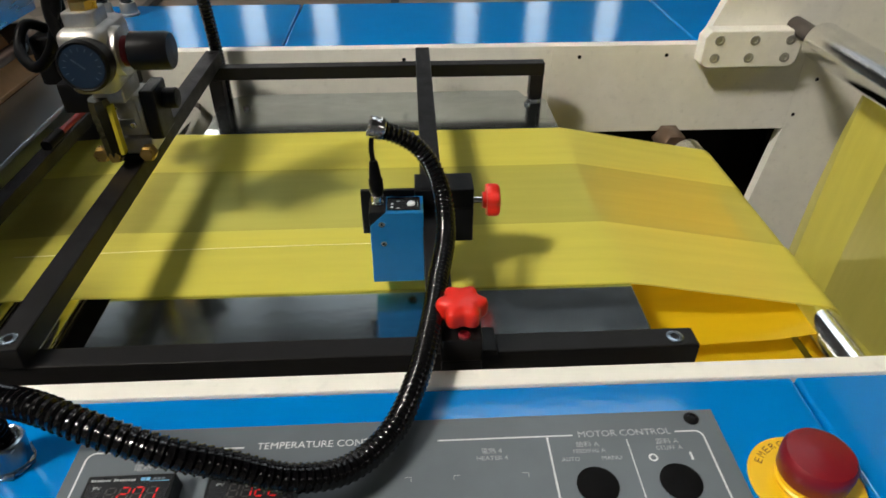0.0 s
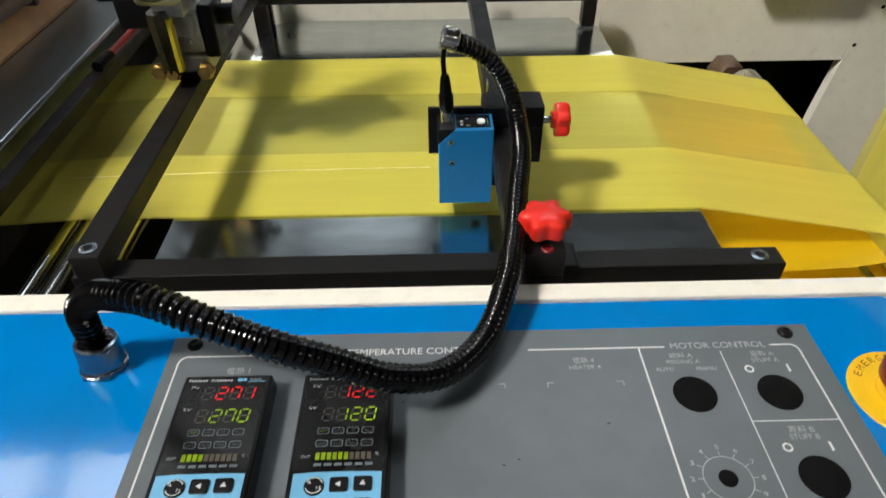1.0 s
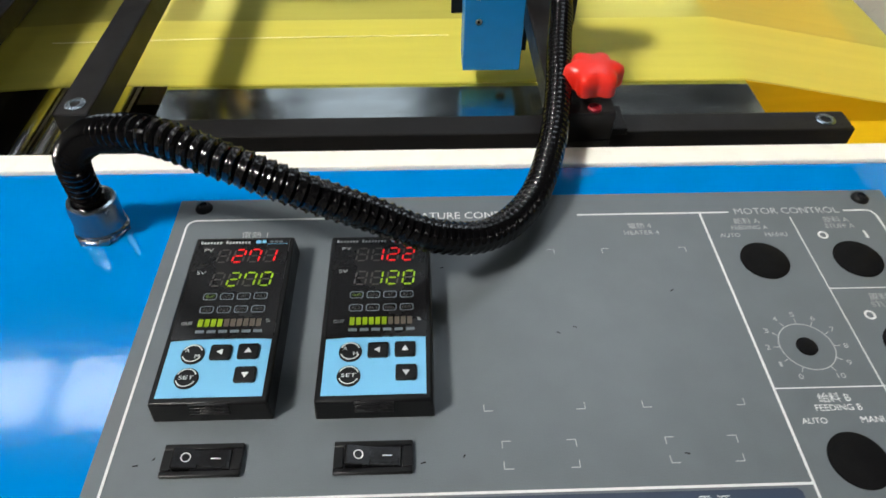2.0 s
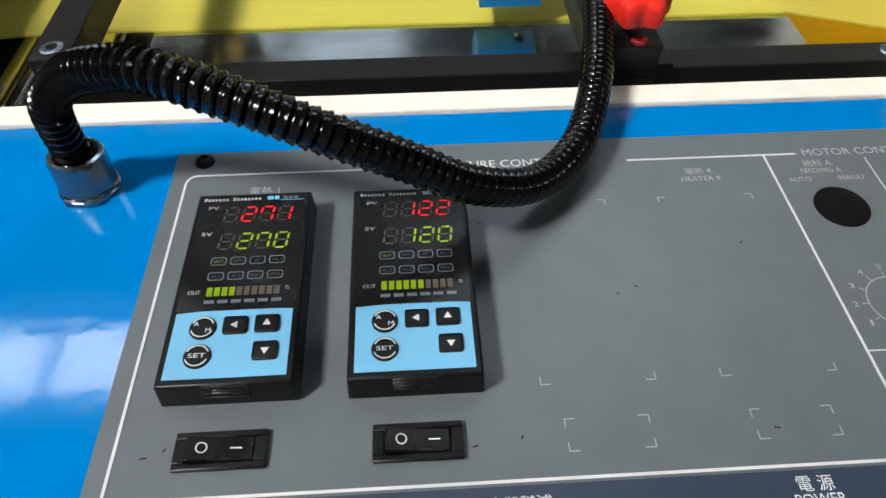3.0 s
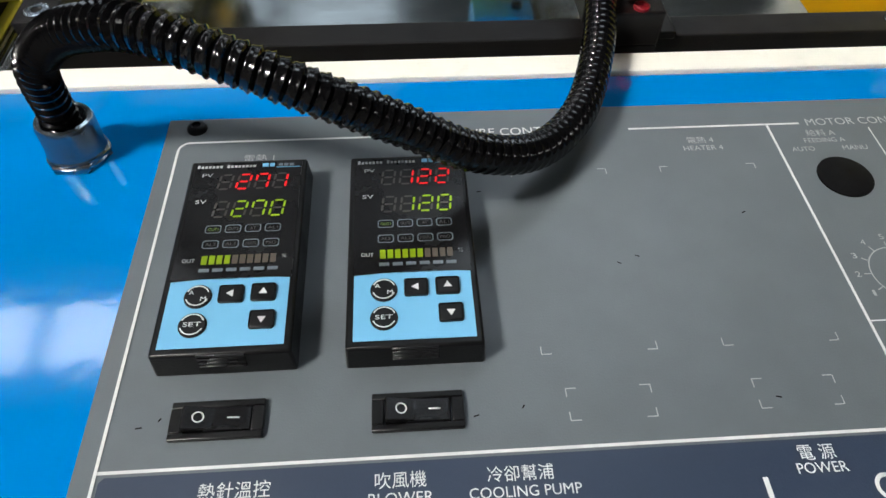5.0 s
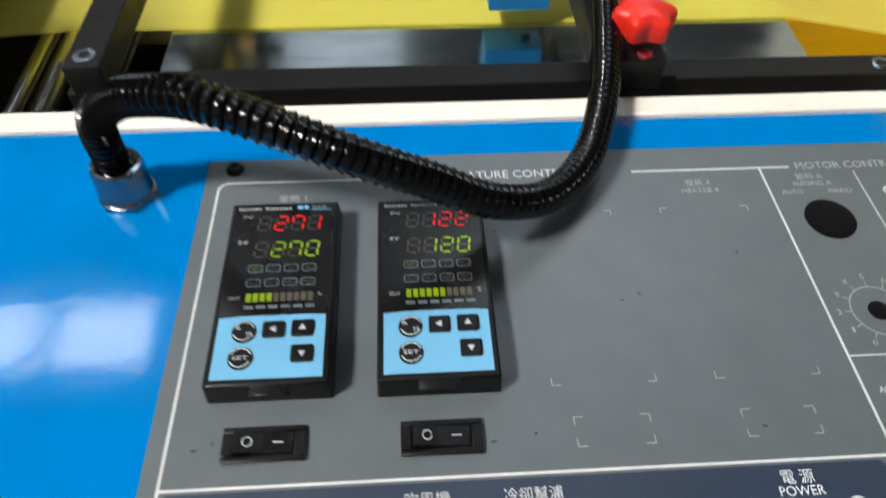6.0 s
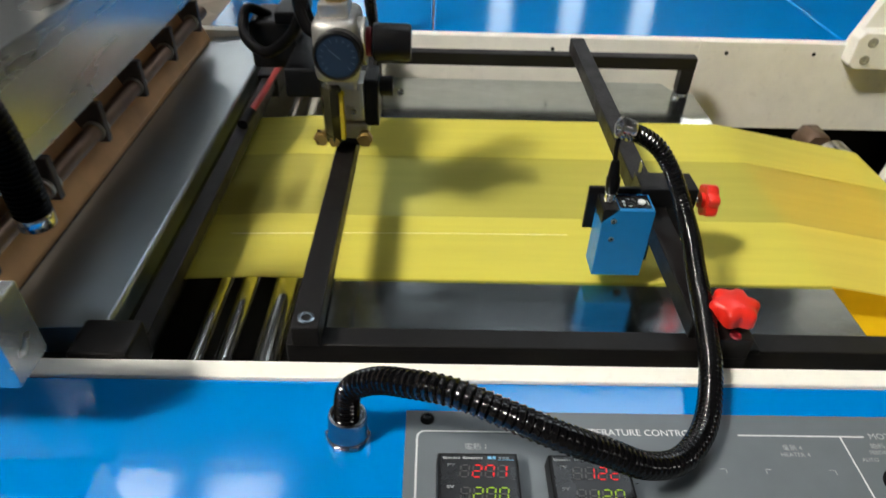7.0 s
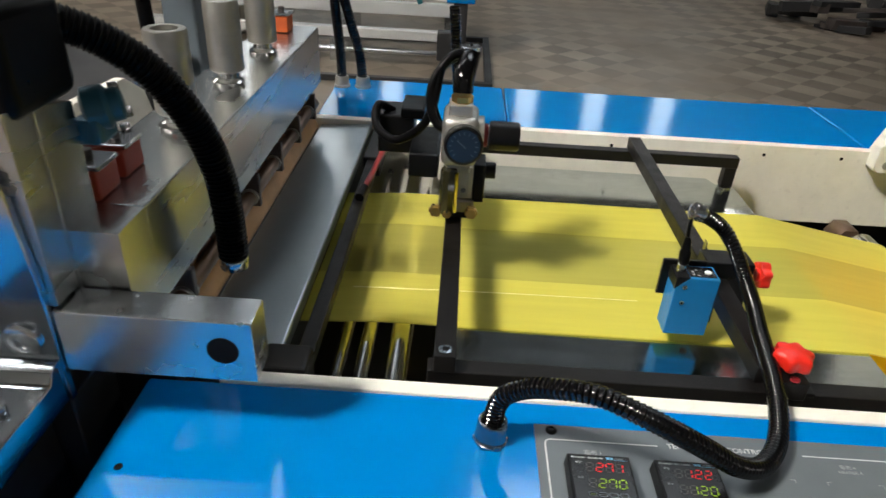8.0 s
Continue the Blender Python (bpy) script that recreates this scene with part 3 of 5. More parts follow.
def temperature_controller(x, y, pv, sv, bars):
    """Panel meter, 46 x 90 mm face; x, y is the face's upper left corner."""
    t = thing("temperature_controller", "black digital temperature controller with light blue keypad and lit digits", "controller", (x + 0.023, y - 0.045, P), "temperature controllers")
    W, Hh, Z = 0.0468, 0.0895, P + 0.0122
    body = prism([(x, y), (x + W, y), (x + W, y - Hh), (x, y - Hh)], P, Z, "z")
    for v in body.verts:
        if v.co.z < P + 0.001:
            v.co.x += 0.0008 if v.co.x > x + 0.01 else -0.0008
            v.co.y += 0.0008 if v.co.y > y - 0.01 else -0.0012
    bmesh.ops.recalc_face_normals(body, faces=body.faces)
    round_edges(body, 0.0011, 3)
    part("bezel", body, PLASTIC, t)
    z = Z + 0.0003
    part("display_window", box(x + 0.002, x + W - 0.002, y - 0.0595, y - 0.002, Z - 0.0002, z), FACE, t, "glossy black display window")
    # membrane with a softly bowed upper edge
    top = [(x + 0.0025 + (W - 0.005) * i / 10, y - 0.0602 + 0.0012 * math.sin(math.pi * i / 10 * 0.9)) for i in range(11)]
    keypad = part("keypad", prism([(x + 0.0025, y - 0.0868), *top, (x + W - 0.0025, y - 0.0868)], Z - 0.0002, z, "z"), SKY, t, "light blue membrane keypad")
    z2 = z + 0.0004
    part("tab", join(*[box(x + 0.0155, x + 0.0315, y - Hh - 0.0014 + 0.0003 * i, y - Hh - 0.0004 + 0.0002 * i, Z - 0.0065 + 0.0018 * i, Z - 0.0055 + 0.0018 * i, 0.0002, 1) for i in range(4)]), FACE, t, "ribbed black latch")
    # maker's mark as plain bars
    part("maker_mark", join(*[slab(x + 0.003 + 0.00148 * i, x + 0.00398 + 0.00148 * i, y - 0.0046, y - (0.0030 if i in (0, 8) else 0.0034), z2 - 0.0002) for i in range(16) if i != 7]), INK2, t, "row of small bars in place of the maker's name")
    part("model_mark", join(slab(x + 0.029, x + 0.0314, y - 0.0046, y - 0.0027, z2 - 0.0002), slab(x + 0.0319, x + 0.0337, y - 0.0046, y - 0.0027, z2 - 0.0002), slab(x + 0.0345, x + 0.044, y - 0.0051, y - 0.0049, z2 - 0.0002)), SKY, t)
    part("model_mark", join(*[slab(x + 0.0355 + 0.0022 * i, x + 0.0371 + 0.0022 * i, y - 0.0043, y - 0.0030, z2 - 0.0002) for i in range(3)]), INK4, t)
    for body, u, v, wide, high in (("PV", 0.0078, 0.0088, 0.0042, 0.0019), ("SV", 0.0072, 0.0228, 0.0042, 0.0019), ("OUT", 0.0072, 0.0512, 0.0046, 0.0016), ("%", 0.0415, 0.0505, 0.0017, 0.0017)):
        part("legend", words(body, x + u, y - v, z2, wide, high), INK2, t)
    for row, text, glow in ((y - 0.0165, pv, LCDR), (y - 0.0308, sv, LCDG)):
        for i, ch in enumerate(text):
            for on, b in digits(x + 0.0125 + 0.0072 * i, row, z2, 0.0048, 0.0076, 0, ch):
                part("digit_segment", b, glow if on else UNLIT, t, "lit display segment" if on else "")
    for i in range(8):
        px, py = x + 0.0140 + (i % 4) * 0.0074, y - 0.0368 - (i // 4) * 0.0072
        b = bmesh.new()
        outer = [(3.0, 1.2), (2.3, 1.9), (-2.3, 1.9), (-3.0, 1.2), (-3.0, -1.2), (-2.3, -1.9), (2.3, -1.9), (3.0, -1.2)]
        o = [b.verts.new((px + u * 0.001, py + v * 0.001, z2)) for u, v in outer]
        n = [b.verts.new((px + u * 0.00088, py + v * 0.00082, z2)) for u, v in outer]
        for k in range(8):
            b.faces.new((o[k], o[(k + 1) % 8], n[(k + 1) % 8], n[k]))
        part("status_frame", b, INK4, t)
        part("lettering", words(("OUT1", "OUT2", "AT", "AL1", "AL2", "AL3", "MAN", "PRO")[i], px, py, z2, 0.0038 if i != 2 else 0.002, 0.0014), LCDDIM if i == 0 else UNLIT, t)
    for i in range(10):
        part("output_bar", slab(x + 0.0118 + i * 0.00275, x + 0.0118 + i * 0.00275 + 0.0020, y - 0.0530, y - 0.0492, z2), BARG if i < bars else LEDOFF, t)
    for i in range(6):
        part("scale_block", slab(x + 0.0115 + i * 0.0049, x + 0.0115 + i * 0.0049 + 0.0036, y - 0.0563, y - 0.0550, z2), INK4, t)
    # keys

    def key(name, b, marks):
        k = part(name, b, PLASTIC, t)
        for mk in marks:
            part("key_mark", mk, INK, k)

    zk = z + 0.0007

    def tri(cx, cy, d):
        b = bmesh.new()
        r = 0.0017
        b.faces.new([b.verts.new((cx + r * math.cos(radians(d + a)), cy + r * math.sin(radians(d + a)), zk + 0.0003)) for a in (0, 120, 240)])
        return b

    for cx, cy, d in ((0.0245, -0.0663, 180), (0.0357, -0.0661, 90), (0.0362, -0.0772, 270)):
        key("arrow_key", box(x + cx - 0.0043, x + cx + 0.0043, y + cy - 0.0036, y + cy + 0.0036, z, zk, 0.0009, 2), [tri(x + cx, y + cy, d)])
    for cy, txt in ((-0.0668, "A M"), (-0.0783, "SET")):
        cx = x + 0.0131
        marks = [ring(cx, y + cy, zk + 0.0003, 0.0037, 0.00415, 18, 20, 155), ring(cx, y + cy, zk + 0.0003, 0.0037, 0.00415, 18, 200, 335)]
        if txt == "SET":
            marks.append(words("SET", cx, y + cy, zk + 0.0003, 0.0060, 0.0017))
        else:
            marks += [words("A", cx - 0.0022, y + cy + 0.0014, zk + 0.0003, 0.0017, 0.0017), words("M", cx + 0.0022, y + cy - 0.0014, zk + 0.0003, 0.0019, 0.0017)]
        key("round_key", lathe([(0.0048, 0), (0.0048, 0.0004), (0.0044, 0.0007), (0.0002, 0.0007)], (cx, y + cy, z), seg=28), marks)


temperature_controller(-0.1893, 0.1878, " 271", " 270", 4)
temperature_controller(-0.1246, 0.1872, " 122", " 120", 6)


def rocker_switch(x, y):
    t = thing("rocker_switch", "black rocker switch with white on and off marks", "switch", (x + 0.0152, y - 0.0065, P), "rocker switches")
    W, D = 0.0305, 0.0132
    fr = join(box(x, x + W, y - 0.0024, y, P, P + 0.0022, 0.0005), box(x, x + W, y - D, y - D + 0.0024, P, P + 0.0022, 0.0005), box(x, x + 0.004, y - D + 0.0024, y - 0.0024, P, P + 0.0022, 0.0004), box(x + W - 0.004, x + W, y - D + 0.0024, y - 0.0024, P, P + 0.0022, 0.0004))
    part("bezel", fr, PLASTIC, t)
    xa, xb, ya, yb = x + 0.0044, x + W - 0.0044, y - D + 0.0027, y - 0.0027
    part("rocker", prism([(xa, P), (xa, P + 0.0046), (xa + 0.001, P + 0.0052), ((xa + xb) / 2 - 0.001, P + 0.0030), ((xa + xb) / 2 + 0.001, P + 0.0028), (xb - 0.001, P + 0.0021), (xb, P + 0.0018), (xb, P)], ya, yb, "y", 0.0003), FACE, t)
    m = ring(0, 0, 0, 0.0015, 0.0019, 20)
    bmesh.ops.transform(m, matrix=pose(xa + 0.0054, (ya + yb) / 2, P + 0.0044, 0, 12.5, 0), verts=m.verts)
    part("off_mark", m, INK, t)
    b = box(-0.0019, 0.0019, -0.00022, 0.00022, 0, 0.0002)
    bmesh.ops.transform(b, matrix=pose(xb - 0.0054, (ya + yb) / 2, P + 0.00265, 0, 4.3, 0), verts=b.verts)
    part("on_mark", b, INK, t)


rocker_switch(-0.1818, 0.0868)
rocker_switch(-0.1165, 0.0862)


def emergency_stop(x, y):
    z = 0.8718
    t = thing("emergency_stop", "dark red mushroom emergency stop button on a yellow round label", "push button", (x, y, z))
    part("label_disc", lathe([(0.031, 0), (0.031, 0.0010), (0.0305, 0.0014), (0.0002, 0.0014)], (x, y, z), seg=56), YELLOW, t, "yellow round label")
    dk = mat("label print", (0.18, 0.06, 0.01), 0.5)
    for word, mid, flip in (("EMERGENCY", 98, 1), ("STOP", 275, -1)):
        n = len(word)
        for i, ch in enumerate(word):
            a = mid + (flip * (n - 1) / 2 - flip * i) * (11.5 if flip > 0 else 13)
            b = words(ch, 0, 0, 0, 0.0032 if ch != "I" else 0.0008, 0.0042)
            r = 0.0258
            bmesh.ops.transform(b, matrix=pose(x + r * math.cos(radians(a)), y + r * math.sin(radians(a)), z + 0.0017, 0, 0, a - 90 if flip > 0 else a + 90), verts=b.verts)
            part("lettering", b, dk, t)
    part("collar", lathe([(0.0175, 0.0014), (0.0175, 0.004), (0.0165, 0.005), (0.0160, 0.0085), (0.012, 0.0085), (0.012, 0.016)], (x, y, z), seg=40), YELLOW, t, "yellow plastic collar")
    part("mushroom", lathe([(0.012, 0.0095), (0.0176, 0.0095), (0.0188, 0.0110), (0.0194, 0.0205), (0.0190, 0.0240), (0.0174, 0.0262), (0.010, 0.0278), (0.0002, 0.0283)], (x, y, z), seg=44), DKRED, t, "dark red mushroom head")


emergency_stop(0.2052, 0.1735)


# ---- conduit from the cover to the sensor ----
def main_conduit():
    t = thing("conduit", "glossy black corrugated conduit bending over the control panel", "hose", (-0.243, 0.202, 0.8718))
    pts = [(-0.2448, 0.2085, 0.878), (-0.2448, 0.2090, 0.893), (-0.2400, 0.2042, 0.9204), (-0.2240, 0.195, 0.9391), (-0.2040, 0.1812, 0.9529), (-0.1818, 0.1698, 0.9599), (-0.1545, 0.1602, 0.9550), (-0.1270, 0.1570, 0.9425), (-0.1015, 0.1612, 0.9250), (-0.0750, 0.1662, 0.9062), (-0.0480, 0.1808, 0.8922), (-0.0250, 0.2085, 0.8886), (-0.0095, 0.249, 0.8918), (0.0003, 0.2948, 0.8954), (0.0072, 0.3392, 0.8988), (0.0135, 0.3766, 0.9034), (0.0145, 0.4058, 0.9111), (0.0115, 0.4261, 0.9235), (0.0035, 0.4385, 0.938), (-0.0070, 0.4434, 0.9505), (-0.0215, 0.4427, 0.9605), (-0.0363, 0.4394, 0.9675)]
    part("hose", conduit(pts, 0.0076, 0.0043), RUBBER, t)
    base = (-0.2452, 0.2085, 0.8718)
    c = part("collar", lathe([(0.0132, 0), (0.0132, 0.0018), (0.0122, 0.0024), (0.0126, 0.004), (0.0120, 0.0052), (0.0120, 0.0180), (0.0113, 0.0200), (0.0100, 0.0205), (0.0092, 0.0200), (0.0090, 0.014)], base, (0.04, 0.05, 1), 36), ZINC, t, "plated steel conduit gland")
    part("lock_nut", lathe([(0.0142, 0), (0.0142, 0.0030), (0.0134, 0.0038)], base, (0, 0, 1), 6), ZINC, c)
    # end ferrule at the sensor, with the clip's two rings
    d = Vector((-0.0345, -0.003, 0.012)).normalized()
    e = Vector((-0.0363, 0.4394, 0.9681))
    part("ferrule", lathe([(0.0086, -0.004), (0.0092, -0.003), (0.0092, 0.0005), (0.0082, 0.001), (0.0082, 0.003), (0.0092, 0.0035), (0.0092, 0.0075), (0.0080, 0.008), (0.0055, 0.008), (0.0050, 0.004)], e, d, 28), CHROME, t, "plated end ferrule")


main_conduit()


# ---- film table, frame and sensor ----
ZT = 0.811


def film_table():
    t = thing("film_table", "polished dark metal plate under the film", "table plate", (-0.04, 0.62, ZT))
    o = [(-0.286, 0.335), (-0.283, 0.332), (0.187, 0.332), (0.190, 0.335), (0.187, 0.862), (0.180, 0.872), (0.158, 0.877), (0.150, 0.900), (-0.255, 0.900), (-0.286, 0.880)]
    part("plate", prism(o, ZT - 0.008, ZT, "z", 0.001), TABLE, t)
    for y in (0.40, 0.84):
        part("support_bar", box(-0.25, 0.17, y - 0.012, y + 0.012, 0.78, ZT - 0.0085, 0.001), BLACK, t)
    for x in (-0.2, 0.12):
        part("cross_bar", box(x - 0.015, x + 0.015, 0.2687, 0.9118, 0.75, 0.7795, 0.001), BLACK, t)


def bar_frame():
    """Two cross bars on posts, and two rails lying on them."""
    t = thing("bar_frame", "frame of black anodised square bars over the film table", "frame", (-0.05, 0.58, ZT))
    part("front_bar", box(-0.300, 0.190, 0.2895, 0.3085, 0.848, 0.867, 0.0012), BLACK, t)
    part("rear_bar", box(-0.296, 0.180, 0.858, 0.876, 0.849, 0.867, 0.0012), BLACK, t)
    part("left_rail", box(-0.2945, -0.2745, 0.2875, 0.877, 0.8672, 0.886, 0.0012), BLACK, t)
    part("sensor_rail", box(-0.003, 0.0165, 0.302, 0.878, 0.8672, 0.886, 0.0012), BLACK, t)
    for x in (-0.285, 0.170):
        part("post", box(x - 0.0095, x + 0.0095, 0.8585, 0.8755, 0.815 if x > 0 else 0.79, 0.8488, 0.001), BLACK, t)
        part("post", box(x - 0.0095, x + 0.0095, 0.2905, 0.3075, 0.76, 0.8478, 0.001), BLACK, t)
        part("bracket", box(x - 0.012, x + 0.012, 0.2687, 0.2904, 0.77, 0.80, 0.001), BLACK, t)
    part("foot_plate", lathe([(0.011, 0), (0.011, 0.003), (0.007, 0.004)], (0.170, 0.866, ZT), seg=20), STEEL, t)
    bolt(t, 0.1745, 0.299, 0.8662, 0.0062, 0.0016, material=ZINC)
    bolt(t, -0.2845, 0.2980, 0.8852, 0.0062, 0.0016, material=ZINC)
    bolt(t, -0.2845, 0.868, 0.8852, 0.0055, 0.0016, material=BLACK)
    bolt(t, 0.157, 0.848, ZT, 0.005, 0.004, material=STEEL)
    bolt(t, -0.245, 0.85, ZT, 0.005, 0.004, material=STEEL)
    # clamp that holds the sensor rail on the front bar
    part("clamp", join(box(0.006, 0.034, 0.281, 0.315, 0.8672, 0.8872, 0.0015), box(0.006, 0.034, 0.2815, 0.2893, 0.846, 0.867, 0.001), box(0.034, 0.045, 0.286, 0.3105, 0.8672, 0.872, 0.001)), BLACK, t, "black clamp block")
    # Steel screw in dark red: the knob's reflection is put into its colour.
    part("clamp_screw", lathe([(0.0042, 0), (0.0042, 0.0014), (0.0034, 0.002), (0.0024, 0.002), (0.002, 0.0008), (0.0002, 0.0008)], (0.0215, 0.2855, 0.8872), seg=20), DKRED, t, "steel socket screw painted with the red knob reflection")


def star_knob(name, base, axis, r, h, stem):
    """Six-lobed knob on a threaded stem."""
    t = thing(name, "bright red six-lobed star knob on a steel screw", "knob", base, "star knobs")
    q = Vector((0, 0, 1)).rotation_difference(Vector(axis).normalized())
    bm = bmesh.new()
    n = 72
    rings = []
    for f, z in ((0.50, -0.25 * h), (0.52, 0.0), (0.94, 0.02 * h), (1.0, 0.12 * h), (1.0, 0.62 * h), (0.95, 0.78 * h), (0.80, 0.9 * h), (0.45, 0.97 * h), (0.12, 1.0 * h)):
        row = []
        for i in range(n):
            a = 2 * math.pi * i / n
            lobe = 1 + 0.24 * (0.5 + 0.5 * math.cos(6 * a) - 0.65) * (1 if f > 0.6 else 0.1)
            row.append(bm.verts.new(Vector(base) + q @ Vector((r * f * lobe * math.cos(a), r * f * lobe * math.sin(a), stem + 0.25 * h + z))))
        rings.append(row)
    for a, b in zip(rings, rings[1:]):
        for i in range(n):
            bm.faces.new((a[i], a[(i + 1) % n], b[(i + 1) % n], b[i]))
    for f in bm.faces:
        f.smooth = True
    bm.faces.new(rings[0][::-1])
    bm.faces.new(rings[-1])
    part("grip", bm, RED, t)
    part("screw", rod(Vector(base) - 0.002 * Vector(axis).normalized(), Vector(base) + (stem + 0.002) * Vector(axis).normalized(), r * 0.22, 14), CHROME, t, "threaded steel screw")


def sensor():
    t = thing("mark_sensor", "blue optical sensor with black bracket and cable plug", "sensor", (-0.025, 0.435, 0.886))
    x0, x1, y0, y1, z0, z1 = -0.0475, -0.0025, 0.4205, 0.448, 0.8285, 0.9005
    c = 0.0125
    part("housing", prism([(x0, z0), (x1, z0), (x1, z1), (x0 + c, z1), (x0, z1 - c)], y0, y1, "y", 0.0009), SENSOR, t)
    part("corner_cap", prism([(x0 - 0.0006, z1 - c - 0.0015), (x0 + c + 0.0015, z1 + 0.0006), (x0 + 0.001, z1 + 0.0006), (x0 - 0.0006, z1 - 0.001)], y0 + 0.0003, y1 - 0.0005, "y", 0.0006), PLASTIC, t, "black chamfered corner piece")
    part("control_field", box(x0 + 0.0145, x1 - 0.0025, y0 + 0.004, y1 - 0.003, z1, z1 + 0.0008, 0.0003), FACE, t, "black control field")
    part("push_key", lathe([(0.0034, 0), (0.0034, 0.0012), (0.0028, 0.0017), (0.0002, 0.0017)], (x1 - 0.010, y0 + 0.0125, z1 + 0.0008), seg=24), INK, t, "small white key")
    part("indicator", join(*[rod((x0 + 0.019, y0 + 0.008 + 0.005 * i, z1 + 0.0006), (x0 + 0.019, y0 + 0.008 + 0.005 * i, z1 + 0.0014), 0.0013, 12) for i in range(2)]), INK2, t)
    part("field_print", join(slab(x0 + 0.0225, x0 + 0.0255, y0 + 0.006, y0 + 0.0068, z1 + 0.0011), slab(x0 + 0.0225, x0 + 0.0255, y0 + 0.017, y0 + 0.0178, z1 + 0.0011), slab(x1 - 0.0050, x1 - 0.0043, y0 + 0.009, y0 + 0.016, z1 + 0.0011)), INK2, t)
    for z in (0.8895, 0.8700):
        part("screw_hole", join(lathe([(0.0026, 0), (0.0026, 0.0005), (0.0018, 0.0006)], (-0.0375 + (0.8895 - z) * 0.05, y0, z), (0, -1, 0), 20)), CHROME, t, "bright eyelet")
        part("hole", rod((-0.0375 + (0.8895 - z) * 0.05, y0 + 0.0004, z), (-0.0375 + (0.8895 - z) * 0.05, y0 - 0.0008, z), 0.0016, 16), HOLE, t)
    part("lens_tube", lathe([(0.004, 0), (0.004, 0.003), (0.003, 0.004)], (-0.014, 0.434, z0), (0, 0, -1), 20), FACE, t)
    part("bracket", join(box(-0.0560, 0.0055, y1 + 0.0003, y1 + 0.0045, 0.862, 0.9060, 0.0008), box(-0.0025 + 0.0003, 0.0020, y0 + 0.006, y1, 0.842, 0.885, 0.0008)), PLASTIC, t, "black angle bracket")
    part("clamp", join(box(-0.0095, 0.0420, 0.447, 0.477, 0.8865, 0.9060, 0.0012), box(0.0172, 0.0420, 0.447, 0.477, 0.852, 0.8863, 0.0012), box(-0.0095, -0.0036, 0.447, 0.477, 0.852, 0.8863, 0.0012)), PLASTIC, t, "black clamp block")
    part("bracket_edge", box(-0.0045, -0.0035, 0.474, 0.482, 0.900, 0.9155, 0.0003), STEEL, t)
    # plug and thin cable up to the conduit's end
    px, py = -0.0405, 0.4345
    part("plug_nut", lathe([(0.0052, 0), (0.0052, 0.002), (0.0046, 0.0024), (0.0046, 0.0034), (0.0054, 0.004), (0.0054, 0.009), (0.0046, 0.0095)], (px, py, z1 + 0.0008), (0, 0, 1), 24), CHROME, t, "knurled steel plug nut")
    part("plug_boot", lathe([(0.0046, 0.0), (0.0060, 0.003), (0.0060, 0.014), (0.0050, 0.016), (0.0046, 0.022), (0.0036, 0.029), (0.0028, 0.031)], (px, py, z1 + 0.0103), (-0.05, 0.05, 1), 20), CABLE, t, "black moulded cable boot")
    part("cable", sweep(spline([(px - 0.0018, py + 0.0018, z1 + 0.040), (px - 0.0026, py + 0.003, z1 + 0.052), (px - 0.001, py + 0.005, z1 + 0.062), (px + 0.004, py + 0.005, z1 + 0.0675)], 24), 0.0021, 10), CABLE, t)


film_table()
bar_frame()
star_knob("star_knob", (0.0205, 0.2985, 0.8872), (0, 0, 1), 0.0165, 0.015, 0.0045)
star_knob("star_knob", (0.042, 0.462, 0.886), (1, 0, 0), 0.0150, 0.013, 0.009)
sensor()


# ---- film web and its rollers ----
def sheet(xz, y0, y1, ny=10, wave=0.0, seed=0, skew=0.0, far=None):
    """A strip of film: a line of (x, z) across the machine's width, with soft waves."""
    bm = bmesh.new()
    rows = []
    for i, (x, z) in enumerate(xz):
        row = []
        for j in range(ny + 1):
            y = y0 + ((far(i) if far else y1) - y0) * j / ny
            n = noise.noise(Vector((x * 5 + seed, y * 9, seed * 1.7))) * wave
            row.append(bm.verts.new((x + skew * (y - y0), y, z + n)))
        rows.append(row)
    for a, b in zip(rows, rows[1:]):
        for j in range(ny):
            bm.faces.new((a[j], a[j + 1], b[j + 1], b[j])).smooth = True
    return bm


def arc(cx, cz, r, a0, a1, n=10):
    return [(cx + r * math.cos(radians(a0 + (a1 - a0) * i / n)), cz + r * math.sin(radians(a0 + (a1 - a0) * i / n))) for i in range(n + 1)]


R1X, R1Z, R1R = 0.386, 0.752, 0.022
R2X, R2Z, R2R = 0.557, 0.900, 0.0255


